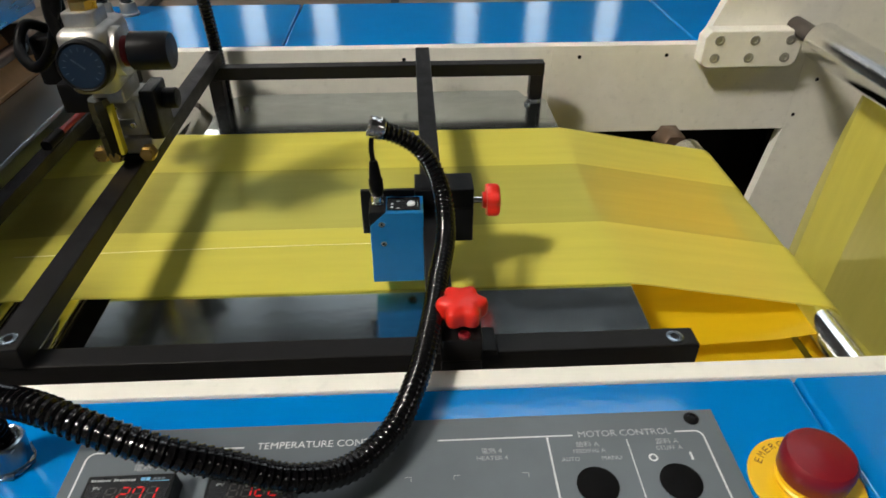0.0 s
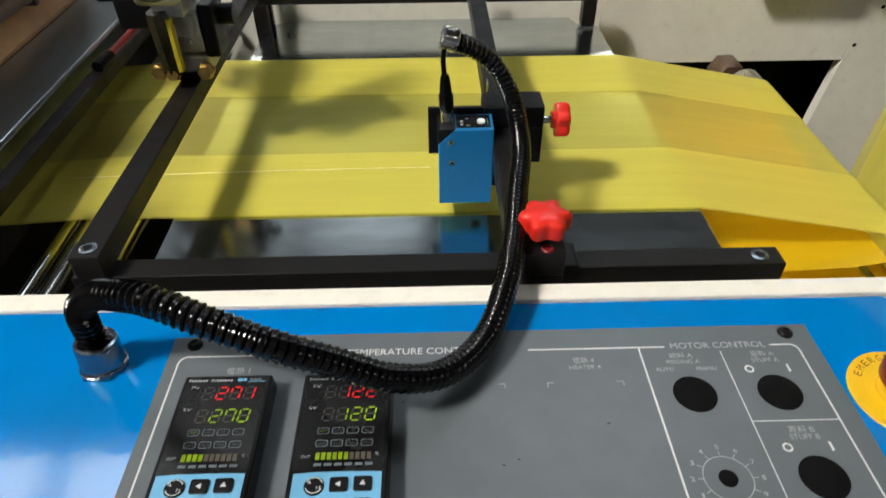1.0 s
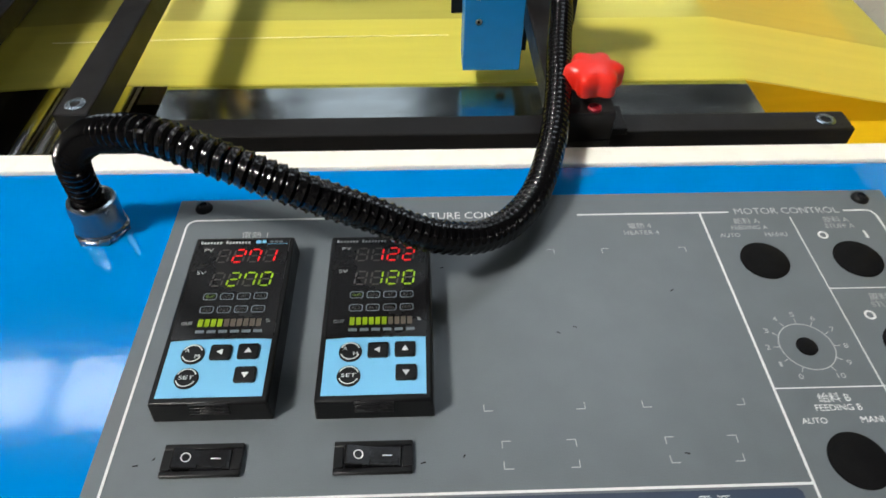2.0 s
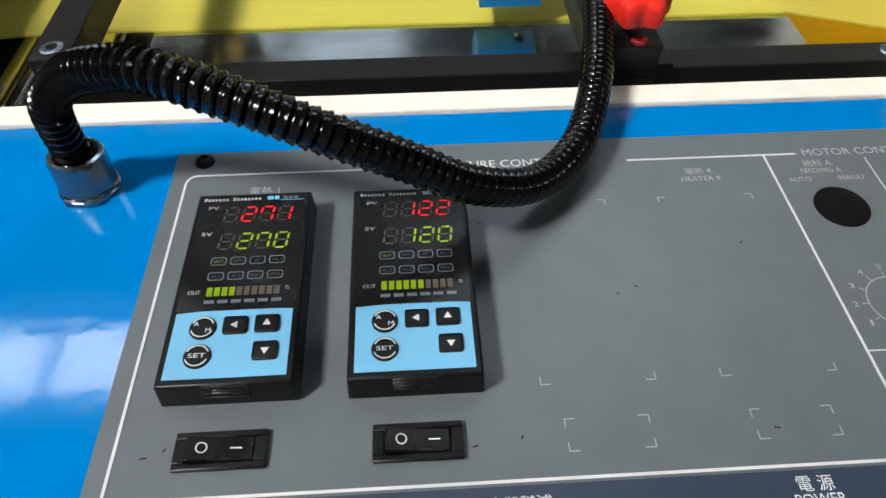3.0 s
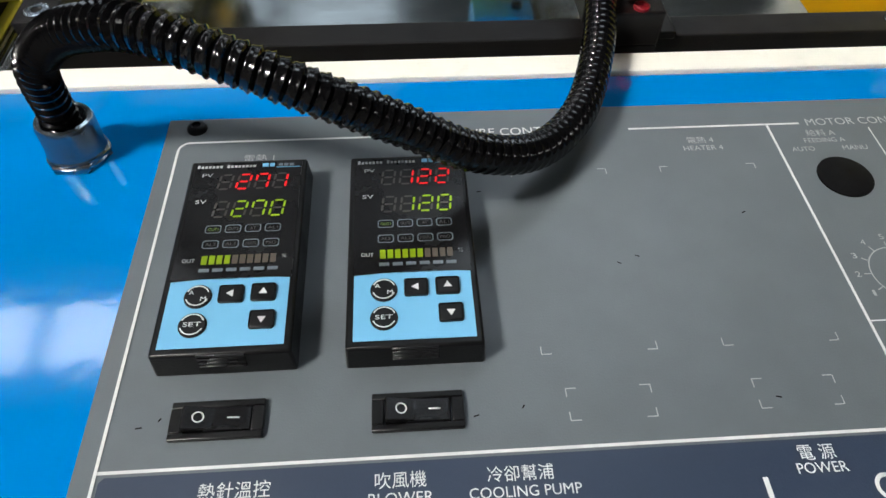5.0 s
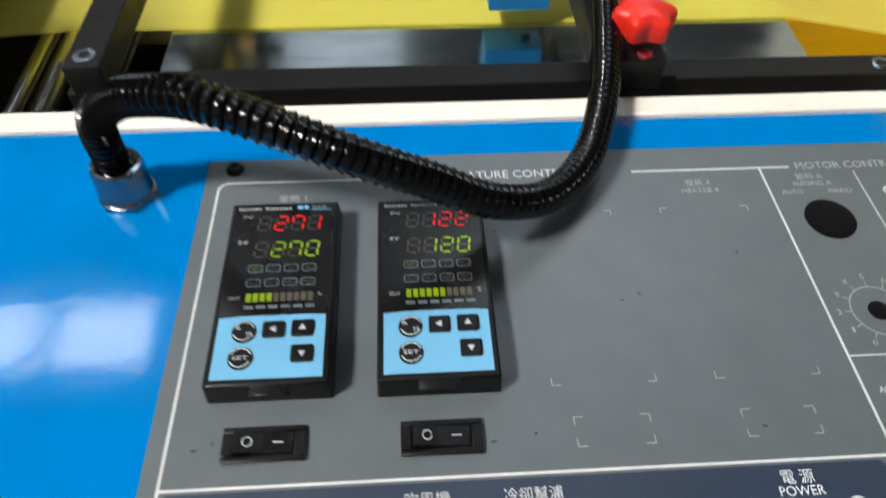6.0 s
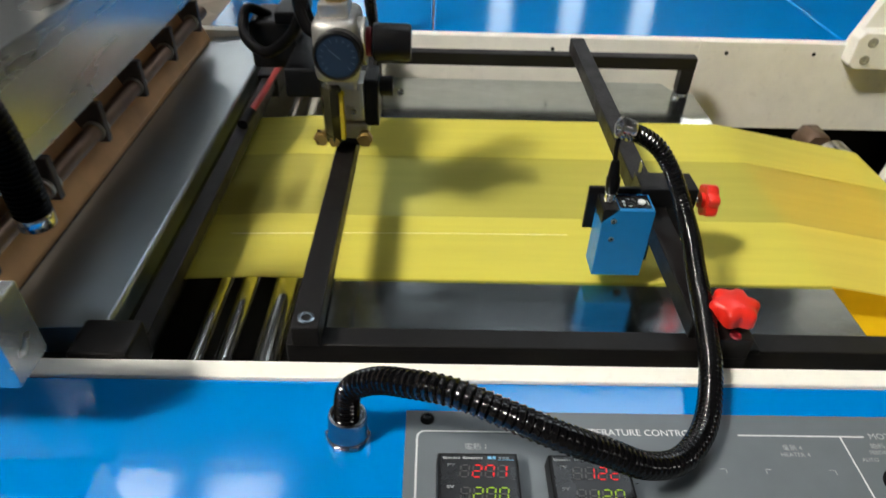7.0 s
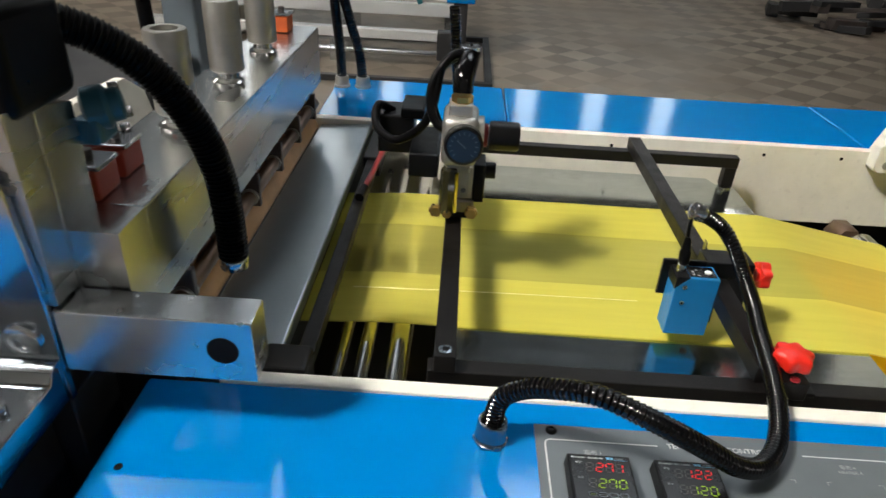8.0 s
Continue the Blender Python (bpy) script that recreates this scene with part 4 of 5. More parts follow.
def film_web():
    t = thing("film_web", "translucent yellow plastic tubular film lying across the table", "plastic film", (-0.05, 0.6, ZT))
    run = [(-0.60, 0.800), (-0.50, 0.804), (-0.42, 0.8085)] + [(-0.36 + 0.05 * i, 0.8115 + (0.0012 if i < 2 else 0.0004)) for i in range(11)]
    run = [p for p in run if p[0] < 0.18] + [(0.188, 0.8122)] + [(0.215 + 0.035 * i, 0.8074 - 0.0066 * i) for i in range(5)]
    over = arc(R1X, R1Z, R1R + 0.0008, 80, -10, 12)
    down = [(R1X + R1R - 0.002, 0.70), (R1X + 0.01, 0.62), (R1X, 0.50)]
    part("film_sheet", sheet(run + over + down, 0.428, 0.762, 24, 0.0006, 3), FILM, t)
    up = [(x, z + 0.0012) for x, z in run] + arc(R1X, R1Z, R1R + 0.0020, 80, -10, 12)
    part("folded_layer", sheet(up, 0.4285, 0.5320, 10, 0.0006, 3), FILM2, t)
    part("folded_layer", sheet(up, 0.6600, 0.7615, 10, 0.0006, 3), FILM2, t)
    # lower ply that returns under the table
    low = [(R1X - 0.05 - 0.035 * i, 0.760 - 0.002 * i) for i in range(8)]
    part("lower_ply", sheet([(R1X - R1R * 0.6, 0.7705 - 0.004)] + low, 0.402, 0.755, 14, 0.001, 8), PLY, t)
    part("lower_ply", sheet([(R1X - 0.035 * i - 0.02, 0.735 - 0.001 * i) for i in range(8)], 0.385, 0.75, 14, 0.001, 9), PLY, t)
    w = thing("hanging_film", "translucent yellow plastic film hanging from the upper roller", "plastic film", (0.57, 0.6, 0.46))
    path = [(0.612, 1.30), (0.603, 1.10), (0.592, 0.96), (0.5845, 0.91), (0.5835, 0.895), (0.580, 0.86), (0.576, 0.80), (0.572, 0.70), (0.570, 0.60), (0.569, 0.4605)]
    part("film_sheet", sheet(path, 0.43, 0.762, 16, 0.002, 5, far=lambda i: 0.742 if i < 5 else min(0.762, 0.742 + 0.006 * (i - 4))), FILM, w)
    part("folded_layer", sheet([(x - 0.0016, z) for x, z in path], 0.655, 0.7415, 8, 0.002, 5), FILM2, w)
    part("folded_layer", sheet([(x - 0.0016, z) for x, z in path], 0.4305, 0.52, 8, 0.002, 5), FILM2, w)


def roller(x, z, r, y0, y1, ys, ye, shaft, label):
    t = thing("roller", label, "roller", (x, (y0 + y1) / 2, z), "film rollers")
    part("tube", lathe([(r - 0.004, 0), (r - 0.0015, 0.0002), (r, 0.002), (r, y1 - y0 - 0.002), (r - 0.0015, y1 - y0), (r - 0.004, y1 - y0)], (x, y0, z), (0, 1, 0), 40), CHROME, t)
    part("shaft", rod((x, ys, z), (x, ye, z), shaft, 20), DULL, t, "dull steel shaft")
    return t


film_web()
# Thin flattened ridge, paler and glossier than the film.
crease = sweep(spline([(-0.40, 0.494, 0.8138), (-0.28, 0.4985, 0.8138), (-0.16, 0.501, 0.8138), (-0.055, 0.502, 0.8138)], 40), 0.0007, 6)
bmesh.ops.scale(crease, vec=(1, 1, 0.45), verts=crease.verts, space=Matrix.Translation((0, 0, -0.8138)))
solo("film_crease", crease, mat("pale glossy film", (0.92, 0.88, 0.45), 0.2, 0, 0.1, 60), "thin pale crease running along the yellow film", "crease", (-0.2, 0.5, 0.8132))
a = roller(R1X, R1Z, R1R, 0.300, 0.80, 0.2687, 0.852, 0.010, "bright steel guide roller under the film")
part("hex_nut", rod((R1X - 0.010, 0.815, R1Z - 0.002), (R1X - 0.010, 0.856, R1Z - 0.002), 0.022, 6), BROWN, a, "dull hexagon nut")
roller(R2X, R2Z, R2R, 0.29, 0.838, 0.2687, 0.9118, 0.0125, "bright steel upper guide roller carrying the film")
roller(-0.335, 0.790, 0.0125, 0.300, 0.885, 0.2687, 0.9118, 0.006, "bright steel guide roller beside the table")
roller(-0.372, 0.7905, 0.008, 0.285, 0.89, 0.2687, 0.9118, 0.005, "thin bright steel guide rod")
roller(-0.400, 0.782, 0.007, 0.285, 0.89, 0.2687, 0.9118, 0.005, "thin bright steel guide rod")


# ---- air service unit on the rail ----
def air_unit():
    t = thing("air_regulator", "air filter regulator with dark dial gauge and black knob", "air regulator", (-0.284, 0.555, 0.886))
    bx, by = -0.283, 0.566
    part("foot", box(bx - 0.016, bx + 0.016, by - 0.016, by + 0.018, 0.8864, 0.8935, 0.002), PLASTIC, t)
    part("valve_body", join(box(bx - 0.017, bx + 0.019, by - 0.013, by + 0.020, 0.912, 0.953, 0.002), box(bx - 0.021, bx + 0.022, by - 0.016, by + 0.020, 0.8935, 0.911, 0.003), box(bx - 0.012, bx + 0.015, by - 0.0142, by - 0.0128, 0.916, 0.949, 0.0005), box(bx - 0.008, bx + 0.010, by - 0.0152, by - 0.0140, 0.921, 0.930, 0.0005)), CAST, t, "cast aluminium valve body")
    part("valve_screw", join(rod((bx + 0.008, by - 0.0165, 0.924), (bx + 0.008, by - 0.014, 0.924), 0.003, 16), rod((bx - 0.004, by - 0.0165, 0.942), (bx - 0.004, by - 0.014, 0.942), 0.002, 16)), STEEL, t)
    part("valve_cover", box(bx + 0.0195, bx + 0.033, by - 0.014, by + 0.024, 0.908, 0.957, 0.002), PLASTIC, t)
    part("valve_coil", rod((bx + 0.033, by + 0.012, 0.940), (bx + 0.046, by + 0.012, 0.940), 0.010, 24), PLASTIC, t)
    part("bowl", lathe([(0.0085, 0), (0.0098, 0.002), (0.0098, 0.056), (0.0085, 0.060)], (bx - 0.010, by - 0.025, 0.8985), (0, -0.10, 1), 8), mat("smoked bowl", (0.03, 0.028, 0.015), 0.12, 0, 0.1, 60), t, "smoked sight bowl")
    part("bowl_stripe", box(bx - 0.0025, bx + 0.0015, by - 0.0355, by - 0.0265, 0.903, 0.952, 0.0008), mat("yellow sight glass", (0.55, 0.45, 0.03), 0.25), t, "yellow sight strip")
    for x, y, s in ((bx - 0.024, by - 0.020, 0.0080), (bx + 0.019, by - 0.020, 0.0080), (bx - 0.010, by - 0.024, 0.0068)):
        part("fitting", lathe([(s, 0), (s, 0.007), (s * 0.8, 0.008), (s * 0.8, 0.011)], (x, y, 0.899), (0, -1, 0.1), 6), BRASS, t, "brass hexagon fitting")
    part("regulator_body", join(box(bx - 0.020, bx + 0.020, by - 0.052, by + 0.010, 0.968, 1.024, 0.008, 3), box(bx - 0.014, bx + 0.014, by - 0.030, by + 0.012, 0.952, 0.9685, 0.002), rod((bx + 0.018, by - 0.028, 1), (bx + 0.026, by - 0.028, 1), 0.021, 32), box(bx - 0.014, bx + 0.012, by - 0.040, by - 0.010, 1.023, 1.036, 0.002)), CAST, t, "cast aluminium regulator body")
    gx, gy, gz = -0.279, 0.500, 0.998
    g = part("gauge", lathe([(0.016, 0.0), (0.0210, 0.001), (0.0215, 0.003), (0.0215, 0.016), (0.0195, 0.0185), (0.0178, 0.0175), (0.0002, 0.0175)], (gx, gy + 0.0165, gz), (0.02, -1, 0.12), 40), PLASTIC, t, "black rimmed pressure gauge")
    d = Vector((0.02, -1, 0.12)).normalized()
    dial = lathe([(0.0176, 0), (0.0176, 0.0004), (0.0002, 0.0004)], Vector((gx, gy + 0.0165, gz)) + d * 0.0177, d, 36)
    part("dial", dial, GAUGE, g, "dark blue dial")
    ticks = bmesh.new()
    base = Vector((gx, gy + 0.0165, gz)) + d * 0.0184
    ux, uz = Vector((1, 0.02, 0)).normalized(), Vector((0, 0.12, 1)).normalized()
    for i in range(13):
        a = radians(225 - i * 22.5)
        e = math.cos(a) * ux + math.sin(a) * uz
        n = (-math.sin(a) * ux + math.cos(a) * uz) * 0.0004
        ticks.faces.new([ticks.verts.new(base + v) for v in (e * 0.0125 - n, e * 0.0155 - n, e * 0.0155 + n, e * 0.0125 + n)])
    for a, l in ((radians(140), 0.010),):
        e = math.cos(a) * ux + math.sin(a) * uz
        n = (-math.sin(a) * ux + math.cos(a) * uz) * 0.0006
        ticks.faces.new([ticks.verts.new(base + v) for v in (-e * 0.003 - n, e * l - n, e * l + n, -e * 0.003 + n)])
    part("dial_marks", ticks, SKYDIM, g)
    part("knob_ring", rod((bx + 0.022, by - 0.029, 1), (bx + 0.031, by - 0.029, 1), 0.0130, 28), DKRED, t, "dark red ring")
    kn = lathe([(0.014, 0), (0.0165, 0.001), (0.0165, 0.031), (0.0150, 0.034), (0.0002, 0.0345)], (bx + 0.032, by - 0.029, 1), (1, 0, 0), 32)
    for v in kn.verts:
        a = math.atan2(v.co.z - 1, v.co.y - by + 0.029)
        s = 1 - 0.03 * (math.cos(16 * a) > 0)
        v.co.y, v.co.z = by - 0.029 + (v.co.y - by + 0.029) * s, 1 + (v.co.z - 1) * s
    part("pressure_knob", kn, PLASTIC, t, "black ribbed pressure knob")
    part("inlet", lathe([(0.012, 0), (0.012, 0.008), (0.0095, 0.009), (0.0095, 0.014)], (bx, by - 0.025, 1.035), (0, 0, 1), 6), BRASS, t, "brass inlet fitting")
    part("elbow", sweep(spline([(bx, by - 0.025, 1.046), (bx, by - 0.022, 1.059), (bx + 0.003, by - 0.008, 1.07), (bx + 0.006, by + 0.016, 1.076), (bx + 0.008, by + 0.035, 1.075)], 24), 0.0115, 18), RUBBER, t, "thick black elbow hose")
    part("elbow_cap", lathe([(0.0118, 0), (0.0118, 0.004), (0.0105, 0.005)], (bx + 0.006, by + 0.016, 1.082), (0, 0, 1), 20), STEEL, t)
    tubes = [[(bx + 0.002, by + 0.015, 1.08), (bx - 0.016, by + 0.006, 1.075), (bx - 0.032, by - 0.004, 1.054), (bx - 0.036, by - 0.012, 1.03), (bx - 0.028, by - 0.020, 1.008), (bx - 0.015, by - 0.022, 1.002)],
             [(bx + 0.000, by + 0.022, 1.077), (bx - 0.022, by + 0.016, 1.065), (bx - 0.034, by + 0.006, 1.041), (bx - 0.030, by, 1.01), (bx - 0.015, by - 0.004, 0.99)],
             [(bx - 0.026, by + 0.0, 1.065), (bx - 0.034, by - 0.012, 1.02), (bx - 0.050, by - 0.006, 0.992), (bx - 0.078, by + 0.012, 0.972), (bx - 0.103, by + 0.040, 0.978), (bx - 0.104, by + 0.066, 0.996), (bx - 0.088, by + 0.085, 0.984)]]
    for pts in tubes:
        part("air_tube", sweep(spline(pts, 50), 0.0052, 12), CABLE, t, "black air tube")
    s = part("solenoid", box(bx - 0.105, bx - 0.058, by + 0.06, by + 0.12, 0.935, 0.985, 0.004), PLASTIC, t, "black solenoid valve")
    part("solenoid_plug", box(bx - 0.075, bx - 0.045, by + 0.05, by + 0.11, 0.985, 0.998, 0.003), CABLE, s)
    part("solenoid_link", box(bx - 0.06, bx - 0.024, by + 0.0, by + 0.10, 0.93, 0.96, 0.003), PLASTIC, t)


air_unit()


# ---- sealing head beside the table ----
def sealing_head():
    t = thing("sealing_jaw", "broad ground steel sealing jaw across the film", "sealing jaw", (-0.48, 0.6, 0.83))
    part("jaw_plate", prism([(-0.522, 0.862), (-0.436, 0.868), (-0.434, 0.864), (-0.440, 0.838), (-0.522, 0.838)], 0.305, 0.945, "y", 0.001), JAW, t)
    part("end_cap", box(-0.53, -0.430, 0.9455, 0.965, 0.838, 0.8685, 0.002), BLACK, t)
    part("end_block", box(-0.447, -0.405, 0.2687, 0.3045, 0.84, 0.876, 0.003), BLACK, t, "black end block")
    part("lower_jaw", box(-0.535, -0.45, 0.2687, 0.9118, 0.77, 0.8375, 0.001), DARK, t)
    r = thing("guard_bar", "dark square bar beside the sealing jaw", "bar", (-0.41, 0.6, 0.84))
    part("bar", box(-0.424, -0.408, 0.3047, 0.78, 0.842, 0.858, 0.0015), BLACK, r)
    part("bracket", box(-0.430, -0.404, 0.78, 0.9118, 0.83, 0.862, 0.002), DARK, r)
    part("cable", sweep(spline([(-0.412, 0.66, 0.864), (-0.405, 0.72, 0.868), (-0.40, 0.78, 0.872), (-0.395, 0.83, 0.874)], 30), 0.004, 10), REDWIRE, r, "red cable")
    part("cable_gland", rod((-0.414, 0.635, 0.863), (-0.411, 0.665, 0.865), 0.0065, 14), CABLE, r)
    # copper coloured heater carrier left of the jaw, with a round tie rod
    h = thing("heater_carrier", "copper coloured heater carrier with bright clamps and tie rod", "heater carrier", (-0.57, 0.6, 0.83))
    part("carrier", box(-0.600, -0.5235, 0.275, 0.90, 0.80, 0.860, 0.002), DARK, h)
    part("board", prism([(-0.566, 0.934), (-0.557, 0.936), (-0.5245, 0.866), (-0.5245, 0.8605), (-0.566, 0.8605)], 0.275, 0.90, "y", 0.001), COPPER, h, "copper coloured board")
    part("tie_rod", rod((-0.530, 0.27, 0.903), (-0.530, 0.90, 0.903), 0.0085, 20), BROWN, h)
    for i in range(6):
        y = 0.33 + i * 0.105
        part("clamp", box(-0.556, -0.5185, y, y + 0.008, 0.890, 0.932, 0.0015), DULL, h)
        part("clamp_boss", rod((-0.530, y - 0.004, 0.903), (-0.530, y + 0.012, 0.903), 0.0105, 18), CAST, h)
    b = thing("press_beam", "large brushed aluminium press beam with knurled spring posts", "press beam", (-0.57, 0.6, 0.93))
    part("beam", join(box(-0.602, -0.518, 0.271, 0.905, 0.938, 1.026, 0.0015), box(-0.5535, -0.518, 0.2285, 0.2708, 0.938, 1.026)), ALUY, b)
    part("beam_foot", join(box(-0.615, -0.57, 0.90, 0.9116, 0.87, 0.99), box(-0.600, -0.57, 0.2687, 0.90, 0.8605, 0.9375)), DARK, b)
    for y in (0.437, 0.585, 0.728):
        s = part("spring_post", lathe([(0.0178, 0.016), (0.0195, 0.018), (0.0195, 0.092), (0.0186, 0.094), (0.0125, 0.094), (0.0120, 0.086), (0.0002, 0.086)], (-0.556, y, 1.026), (0, 0, 1), 14), POST, b, "hexagon aluminium spring post")
        part("post_foot", lathe([(0.0185, 0), (0.0190, 0.0045), (0.0165, 0.0065), (0.0125, 0.0085), (0.0125, 0.0165)], (-0.556, y, 1.026), (0, 0, 1), 28), CHROME, s)
    for y, m in ((0.333, MAROON), (0.290, MAROON), (0.865, ORANGE)):
        c = part("clamp_block", box(-0.588, -0.552, y - 0.017, y + 0.017, 1.0265, 1.050, 0.002), m, b, "painted clamp block")
        part("clamp_plate", box(-0.592, -0.549, y - 0.016, y + 0.016, 1.0505, 1.0545, 0.001), STEEL, c, "bright clamp plate")
        part("clamp_screw", rod((-0.565, y, 1.0545), (-0.565, y, 1.062), 0.005, 6), DULL, c)
    # upright end plate and the cross block in front
    e = thing("end_plate", "upright brushed aluminium end plate of the press", "end plate", (-0.62, 0.24, 0.9))
    part("plate", prism([(0.2275, 0.90), (0.2705, 0.90), (0.2705, 1.106), (0.2275, 1.116)], -0.70, -0.5540, "x", 0.0008), ALUY, e)
    part("side_plate", prism([(0.2, 0.981), (0.2272, 0.981), (0.2272, 1.116), (0.2, 1.120)], -0.60, -0.5550, "x", 0.0008), ALUY, e)
    teal = mat("teal casting", (0.03, 0.12, 0.17), 0.35, 0.3, 0.1, 80, 0.2, 500)
    fx, fy, fz = -0.556, 0.284, 1.094
    f = part("valve_casting", join(lathe([(0.010, 0), (0.0165, 0.003), (0.0165, 0.016), (0.0125, 0.019), (0.0120, 0.026), (0.009, 0.028)], (fx, fy, fz), (0.75, 0.35, 0.12), 18), box(fx - 0.004, fx + 0.016, fy - 0.0132, fy + 0.016, fz - 0.022, fz - 0.002, 0.004)), teal, e, "teal painted valve casting")
    for dx, dy, dz in ((0.012, 0.018, 0.012), (0.022, 0.012, -0.004), (0.014, 0.020, -0.020)):
        part("casting_bolt", lathe([(0.0042, 0), (0.0042, 0.006), (0.0034, 0.007)], (fx + dx, fy + dy, fz + dz), (0.8, 0.4, 0.1), 6), CHROME, f, "bright hexagon bolt")
    k = thing("cross_block", "milled aluminium cross block with a through hole", "block", (-0.49, 0.21, 0.927))
    part("block", box(-0.5595, -0.4200, 0.1960, 0.2270, 0.927, 0.9795, 0.001), ALU, k)
    part("hole", lathe([(0.0115, 0.0), (0.0115, 0.012), (0.0002, 0.012)], (-0.4425, 0.1957, 0.9545), (0, 1, 0), 32), HOLE, k, "dark drilled hole")
    u = thing("press_upright", "blue-tinged polished aluminium upright of the press", "upright", (-0.62, 0.2, 0.6))
    part("plate", prism([(-0.72, 0.90), (-0.5605, 0.90), (-0.5600, 1.00), (-0.5650, 1.075), (-0.585, 1.120), (-0.72, 1.120)], 0.193, 0.1995, "y", 0.0012), POLISH, u)
    part("washer", lathe([(0.0135, 0), (0.0135, 0.002), (0.0120, 0.003), (0.006, 0.003), (0.0055, 0.001), (0.0002, 0.001)], (-0.583, 0.1928, 0.9555), (0, -1, 0), 28), STEEL, u)
    part("ledge", prism([(0.110, 0.926), (0.178, 0.926), (0.184, 0.935), (0.1928, 0.938), (0.1928, 0.90), (0.110, 0.90)], -0.72, -0.563, "x", 0.0012), POLISH, u, "milled aluminium ledge")
    for x in (-0.583, -0.612):
        bolt(u, x, 0.150, 0.926, 0.0062, 0.007, material=STEEL)
    # Near-black filler blocks, added to stand for the dark cavity left of the cover.
    d = thing("cavity_filler", "near-black filler standing in for the shaded cavity by the press", "motor housing", (-0.72, 0.05, 0))
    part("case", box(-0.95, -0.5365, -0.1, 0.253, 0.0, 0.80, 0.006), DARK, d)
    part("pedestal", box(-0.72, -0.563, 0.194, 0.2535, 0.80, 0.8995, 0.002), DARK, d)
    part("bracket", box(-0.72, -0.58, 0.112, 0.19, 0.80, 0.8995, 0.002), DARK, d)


def press_frame():
    t = thing("press_stand", "cream and grey upright frame plates behind the press beam", "machine frame", (-0.75, 0.7, 0))
    part("plate", prism([(0.46, 0.55), (0.655, 0.55), (0.655, 0.935), (0.628, 0.998), (0.585, 1.025), (0.46, 1.03)], -0.692, -0.68, "x", 0.001), WHITE, t, "cream painted upright plate")
    part("column", box(-0.73, -0.68, 0.822, 0.896, 0.55, 1.22, 0.004), mat("grey blue paint", (0.13, 0.16, 0.19), 0.45, 0, 0.08, 20, 0.1, 600), t, "grey-blue painted column")
    part("manifold", box(-0.735, -0.69, 0.66, 0.80, 0.60, 0.985, 0.004), DARK, t, "dark valve manifold")
    for i in range(4):
        part("valve_plug", box(-0.7, -0.684, 0.672 + i * 0.033, 0.693 + i * 0.033, 0.94, 1.01 + 0.012 * (i % 2), 0.002), DULL if i % 2 else CABLE, t)
    part("crossbar", rod((-0.70, 0.66, 1.000), (-0.70, 0.821, 0.990), 0.009, 16), STEEL, t, "round steel crossbar")
    part("hose_stub", rod((-0.716, 0.745, 0.985), (-0.722, 0.752, 1.09), 0.010, 14), CABLE, t)
    part("spiral_hose", conduit([(-0.722, 0.752, 1.085), (-0.724, 0.756, 1.11), (-0.73, 0.76, 1.15), (-0.75, 0.77, 1.19)], 0.014, 0.006), RAIL, t, "pale grey corrugated hose")
    # Dark block added behind the press so the bright floor stays hidden.
    part("base", box(-1.15, -0.74, 0.30, 1.20, 0.0, 0.90, 0.01), DARK, t, "dark block added to hide the bright floor")
    part("foot", box(-0.7395, -0.68, 0.46, 0.90, 0.0, 0.5495, 0.004), DARK, t)


press_frame()


sealing_head()


def loose_hose():
    t = thing("loose_hose", "thick black corrugated hose arching over the press", "hose", (-0.486, 0.35, 0.868))
    pts = [(-0.4855, 0.350, 0.936), (-0.485, 0.3485, 0.981), (-0.487, 0.345, 1.022), (-0.494, 0.339, 1.058), (-0.507, 0.330, 1.092), (-0.524, 0.319, 1.120), (-0.548, 0.304, 1.143), (-0.575, 0.287, 1.157), (-0.605, 0.270, 1.160), (-0.64, 0.26, 1.158), (-0.66, 0.255, 1.150)]
    part("hose", conduit(pts, 0.0132, 0.0042), CABLE, t)
    part("end_gland", lathe([(0.0128, 0), (0.0132, 0.002), (0.0132, 0.010), (0.0120, 0.012)], (-0.4857, 0.3505, 0.926), (0, 0, 1), 24), CHROME, t, "plated end gland")
    part("base_boot", box(-0.72, -0.550, 0.204, 0.280, 1.110, 1.180, 0.010, 3), CABLE, t, "black rubber boot")
    s = thing("loose_hose", "thick black corrugated hose in the dark cavity by the press", "hose", (-0.60, 0.09, 0.8))
    part("hose", conduit([(-0.72, 0.06, 0.74), (-0.69, 0.06, 0.83), (-0.64, 0.065, 0.868), (-0.585, 0.07, 0.85), (-0.556, 0.075, 0.80), (-0.55, 0.08, 0.72)], 0.013, 0.005), RUBBER, s)


loose_hose()


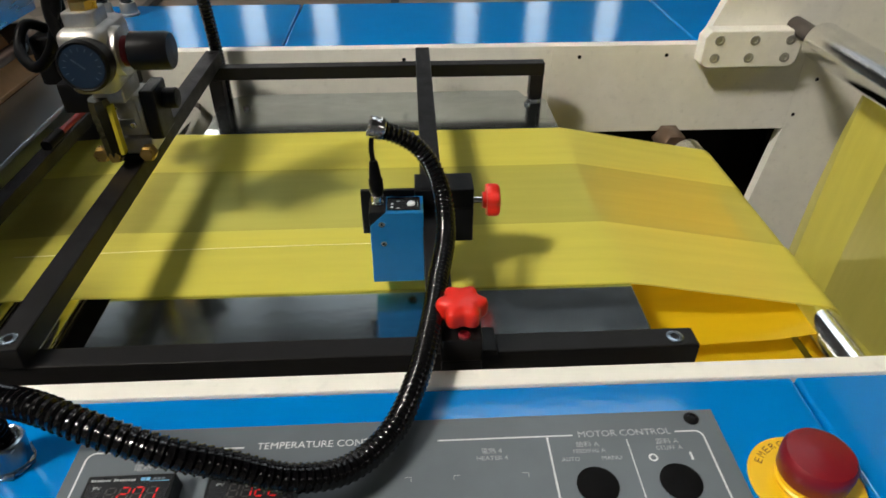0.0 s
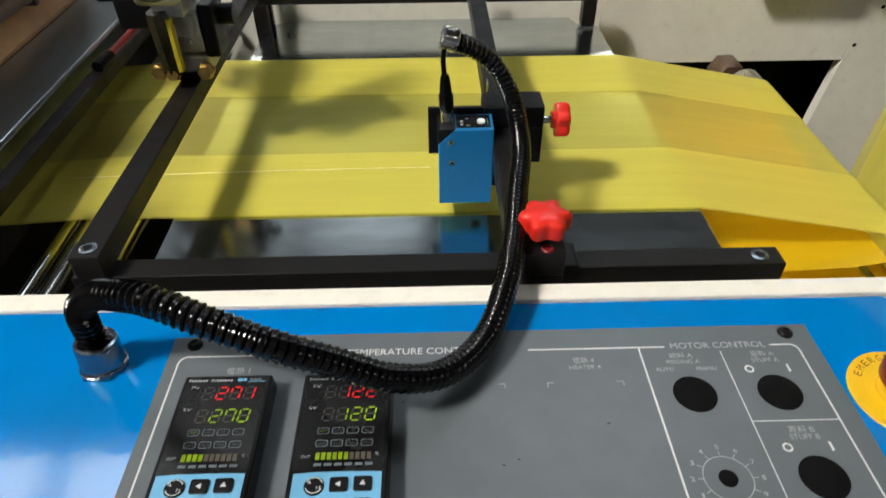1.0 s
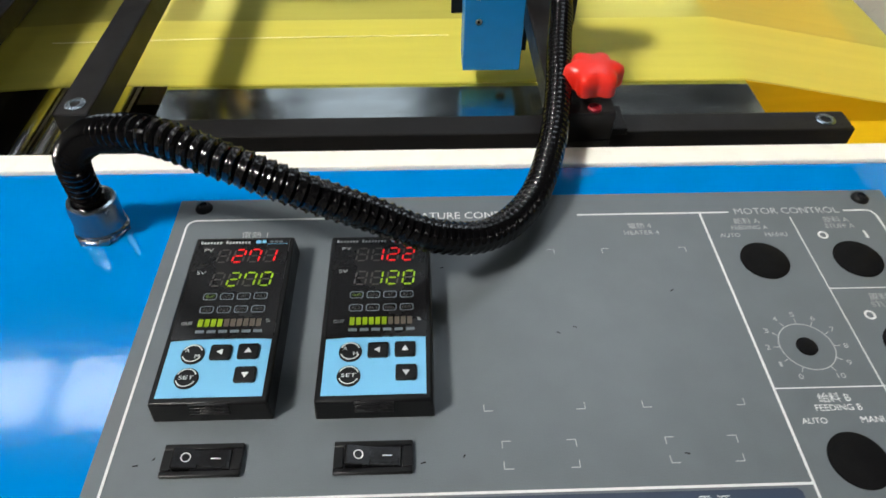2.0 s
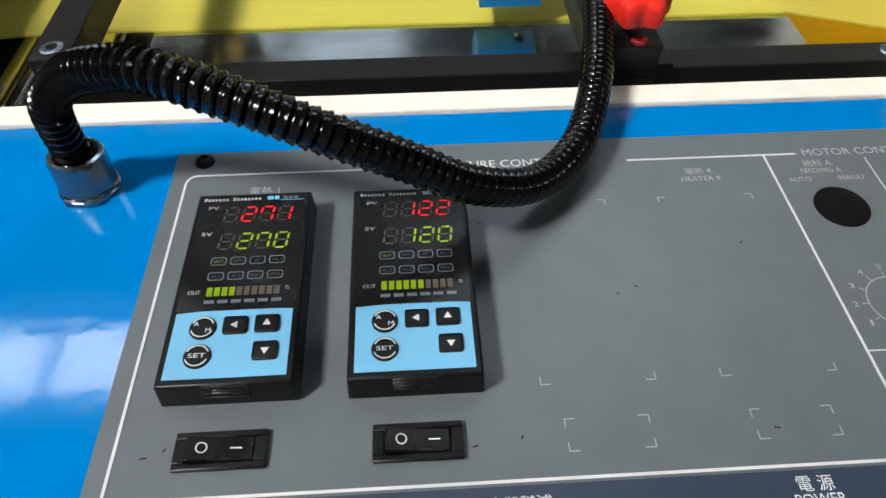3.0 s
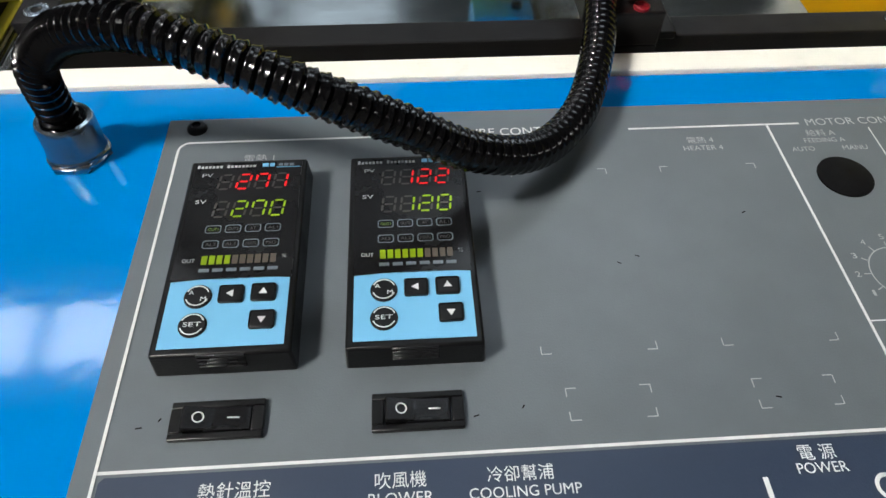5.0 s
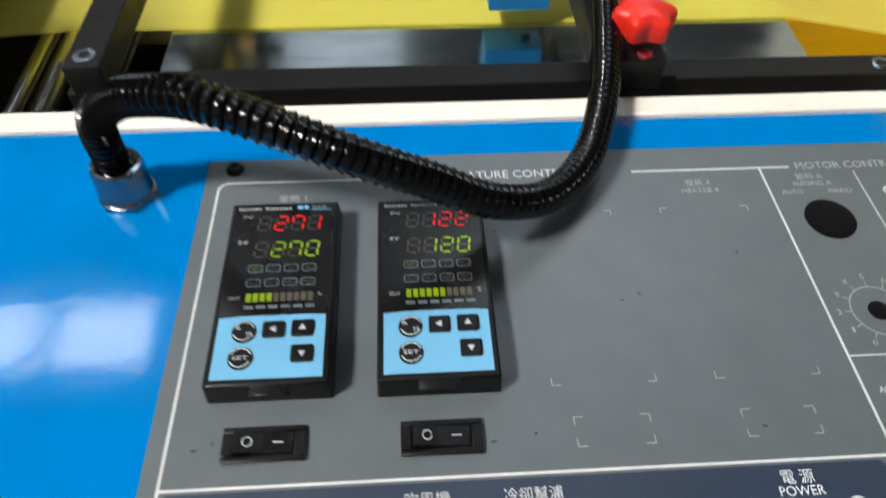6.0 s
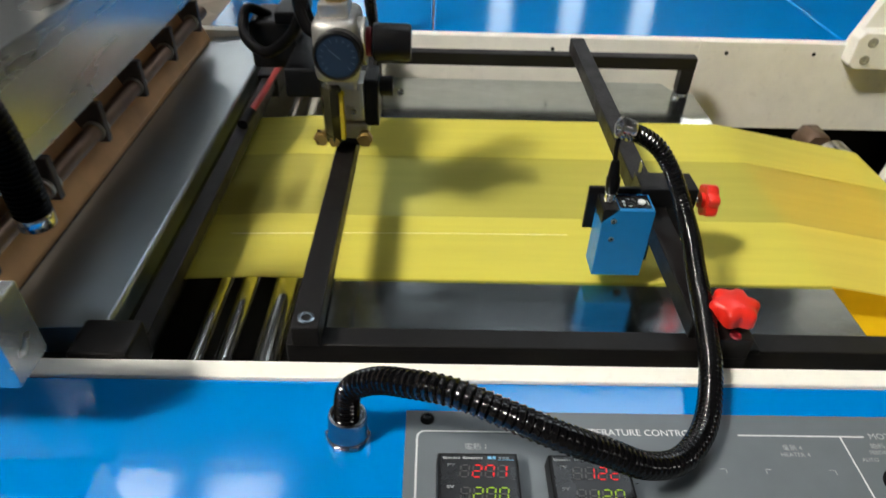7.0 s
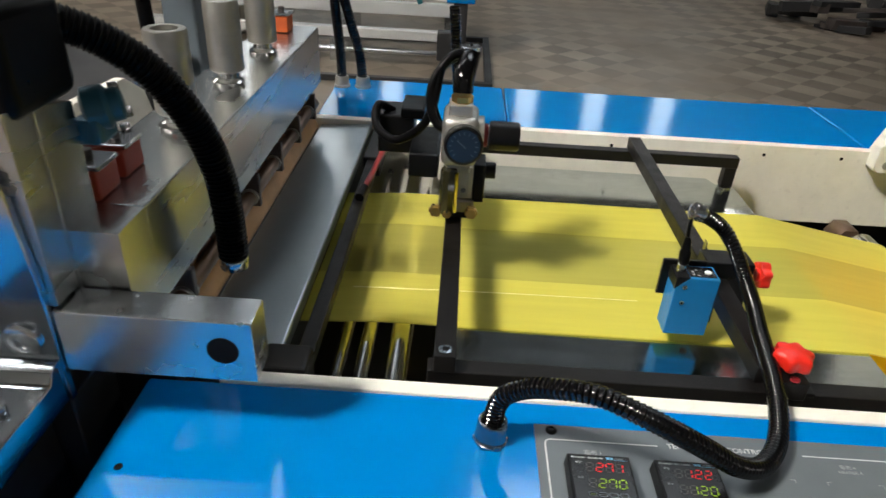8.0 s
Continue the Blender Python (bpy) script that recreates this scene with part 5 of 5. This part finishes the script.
# ---- far cover fittings ----
def cover_hoses():
    for x, lean in ((-0.520, -0.01), (-0.479, -0.035)):
        t = thing("cover_conduit", "black corrugated conduit rising from a plated gland on the cover", "hose", (x, 1.11, 0.8705), "conduits on the far cover")
        part("gland", lathe([(0.0155, 0), (0.0155, 0.004), (0.0135, 0.005), (0.0135, 0.018), (0.0120, 0.021), (0.0095, 0.021)], (x, 1.11, 0.8705), (0, 0, 1), 28), CAST, t, "plated steel gland")
        part("hose", conduit([(x, 1.11, 0.882), (x + lean * 0.2, 1.11, 0.94), (x + lean * 0.8, 1.105, 1.02), (x + lean * 1.4, 1.10, 1.12), (x + lean * 1.8, 1.09, 1.25)], 0.0098, 0.005, 16), RUBBER, t)
    t = thing("cover_conduit", "black corrugated hose beside the frame's rear corner", "hose", (-0.283, 0.892, 0.8))
    part("hose", conduit([(-0.283, 0.892, 0.80), (-0.284, 0.894, 0.86), (-0.288, 0.898, 0.92), (-0.296, 0.904, 1.0), (-0.303, 0.91, 1.07)], 0.009, 0.005, 16), RUBBER, t)


cover_hoses()


# ---- the hall beyond ----
def far_machine():
    t = thing("far_machine", "light grey conveyor machine with steel rails and a blue box", "machine", (-1.2, 5.4, 0))
    part("rail", box(-2.6, -0.33, 4.55, 4.63, 0.17, 0.235, 0.008), RAIL, t)
    part("rail", box(-2.6, -0.33, 4.9, 4.98, 0.27, 0.36, 0.008), RAIL, t)
    part("top", box(-2.6, -0.30, 5.0, 5.6, 0.36, 0.44, 0.008), WHITE, t)
    part("roller", rod((-2.5, 4.55, 0.085), (-0.42, 4.55, 0.085), 0.022, 20), STEEL, t)
    part("joint", box(-0.47, -0.36, 4.46, 4.549, 0.06, 0.26, 0.01), DARK, t)
    part("control_box", box(-0.42, -0.22, 4.64, 4.89, 0.42, 0.86, 0.01), BLUE, t)
    part("box_foot", box(-0.37, -0.27, 4.66, 4.86, 0.0, 0.4195, 0.01), DARK, t)
    part("lever", rod((-0.62, 4.9, 0.36), (-0.70, 4.9, 0.56), 0.02, 12), mat("teal lever", (0.02, 0.14, 0.16), 0.4), t)
    part("cabinet", box(-2.6, -2.0, 5.2, 6.2, 0.0, 1.8, 0.01), WHITE, t)
    for x in (-1.8, -0.9, -0.1):
        part("leg", box(x - 0.34, x - 0.27, 4.56, 4.62, 0, 0.1695), STEEL, t)
        part("leg", box(x - 0.34, x - 0.27, 5.0, 5.6, 0, 0.3595), STEEL, t)
    c = thing("floor_frame", "dark steel rectangular frame lying on the hall floor", "frame", (-0.9, 4.6, 0))
    part("side", join(box(-1.7, -0.08, 4.05, 4.10, 0, 0.04, 0.004), box(-1.7, -0.08, 5.35, 5.40, 0, 0.04, 0.004), box(-0.13, -0.08, 4.10, 5.35, 0, 0.04, 0.004), box(-1.7, -1.65, 4.10, 5.35, 0, 0.04, 0.004)), DARK, c)
    p = thing("scrap_pile", "dark heap of steel parts on the hall floor", "scrap", (3.6, 7.2, 0))
    rnd = random.Random(7)
    for i in range(26):
        x, y = 3.0 + rnd.random() * 1.9, 6.7 + rnd.random() * 1.3
        b = box(-0.3 * rnd.random() - 0.1, 0.3, -0.06, 0.06, 0, 0.05 + 0.05 * rnd.random(), 0.006)
        bmesh.ops.transform(b, matrix=pose(x, y, 0.07 * (i % 5), rnd.random() * 8, rnd.random() * 8, rnd.random() * 180), verts=b.verts)
        part("steel_part", b, MAROON if i in (9, 17) else DULL if i % 4 == 0 else DARK, p)


far_machine()
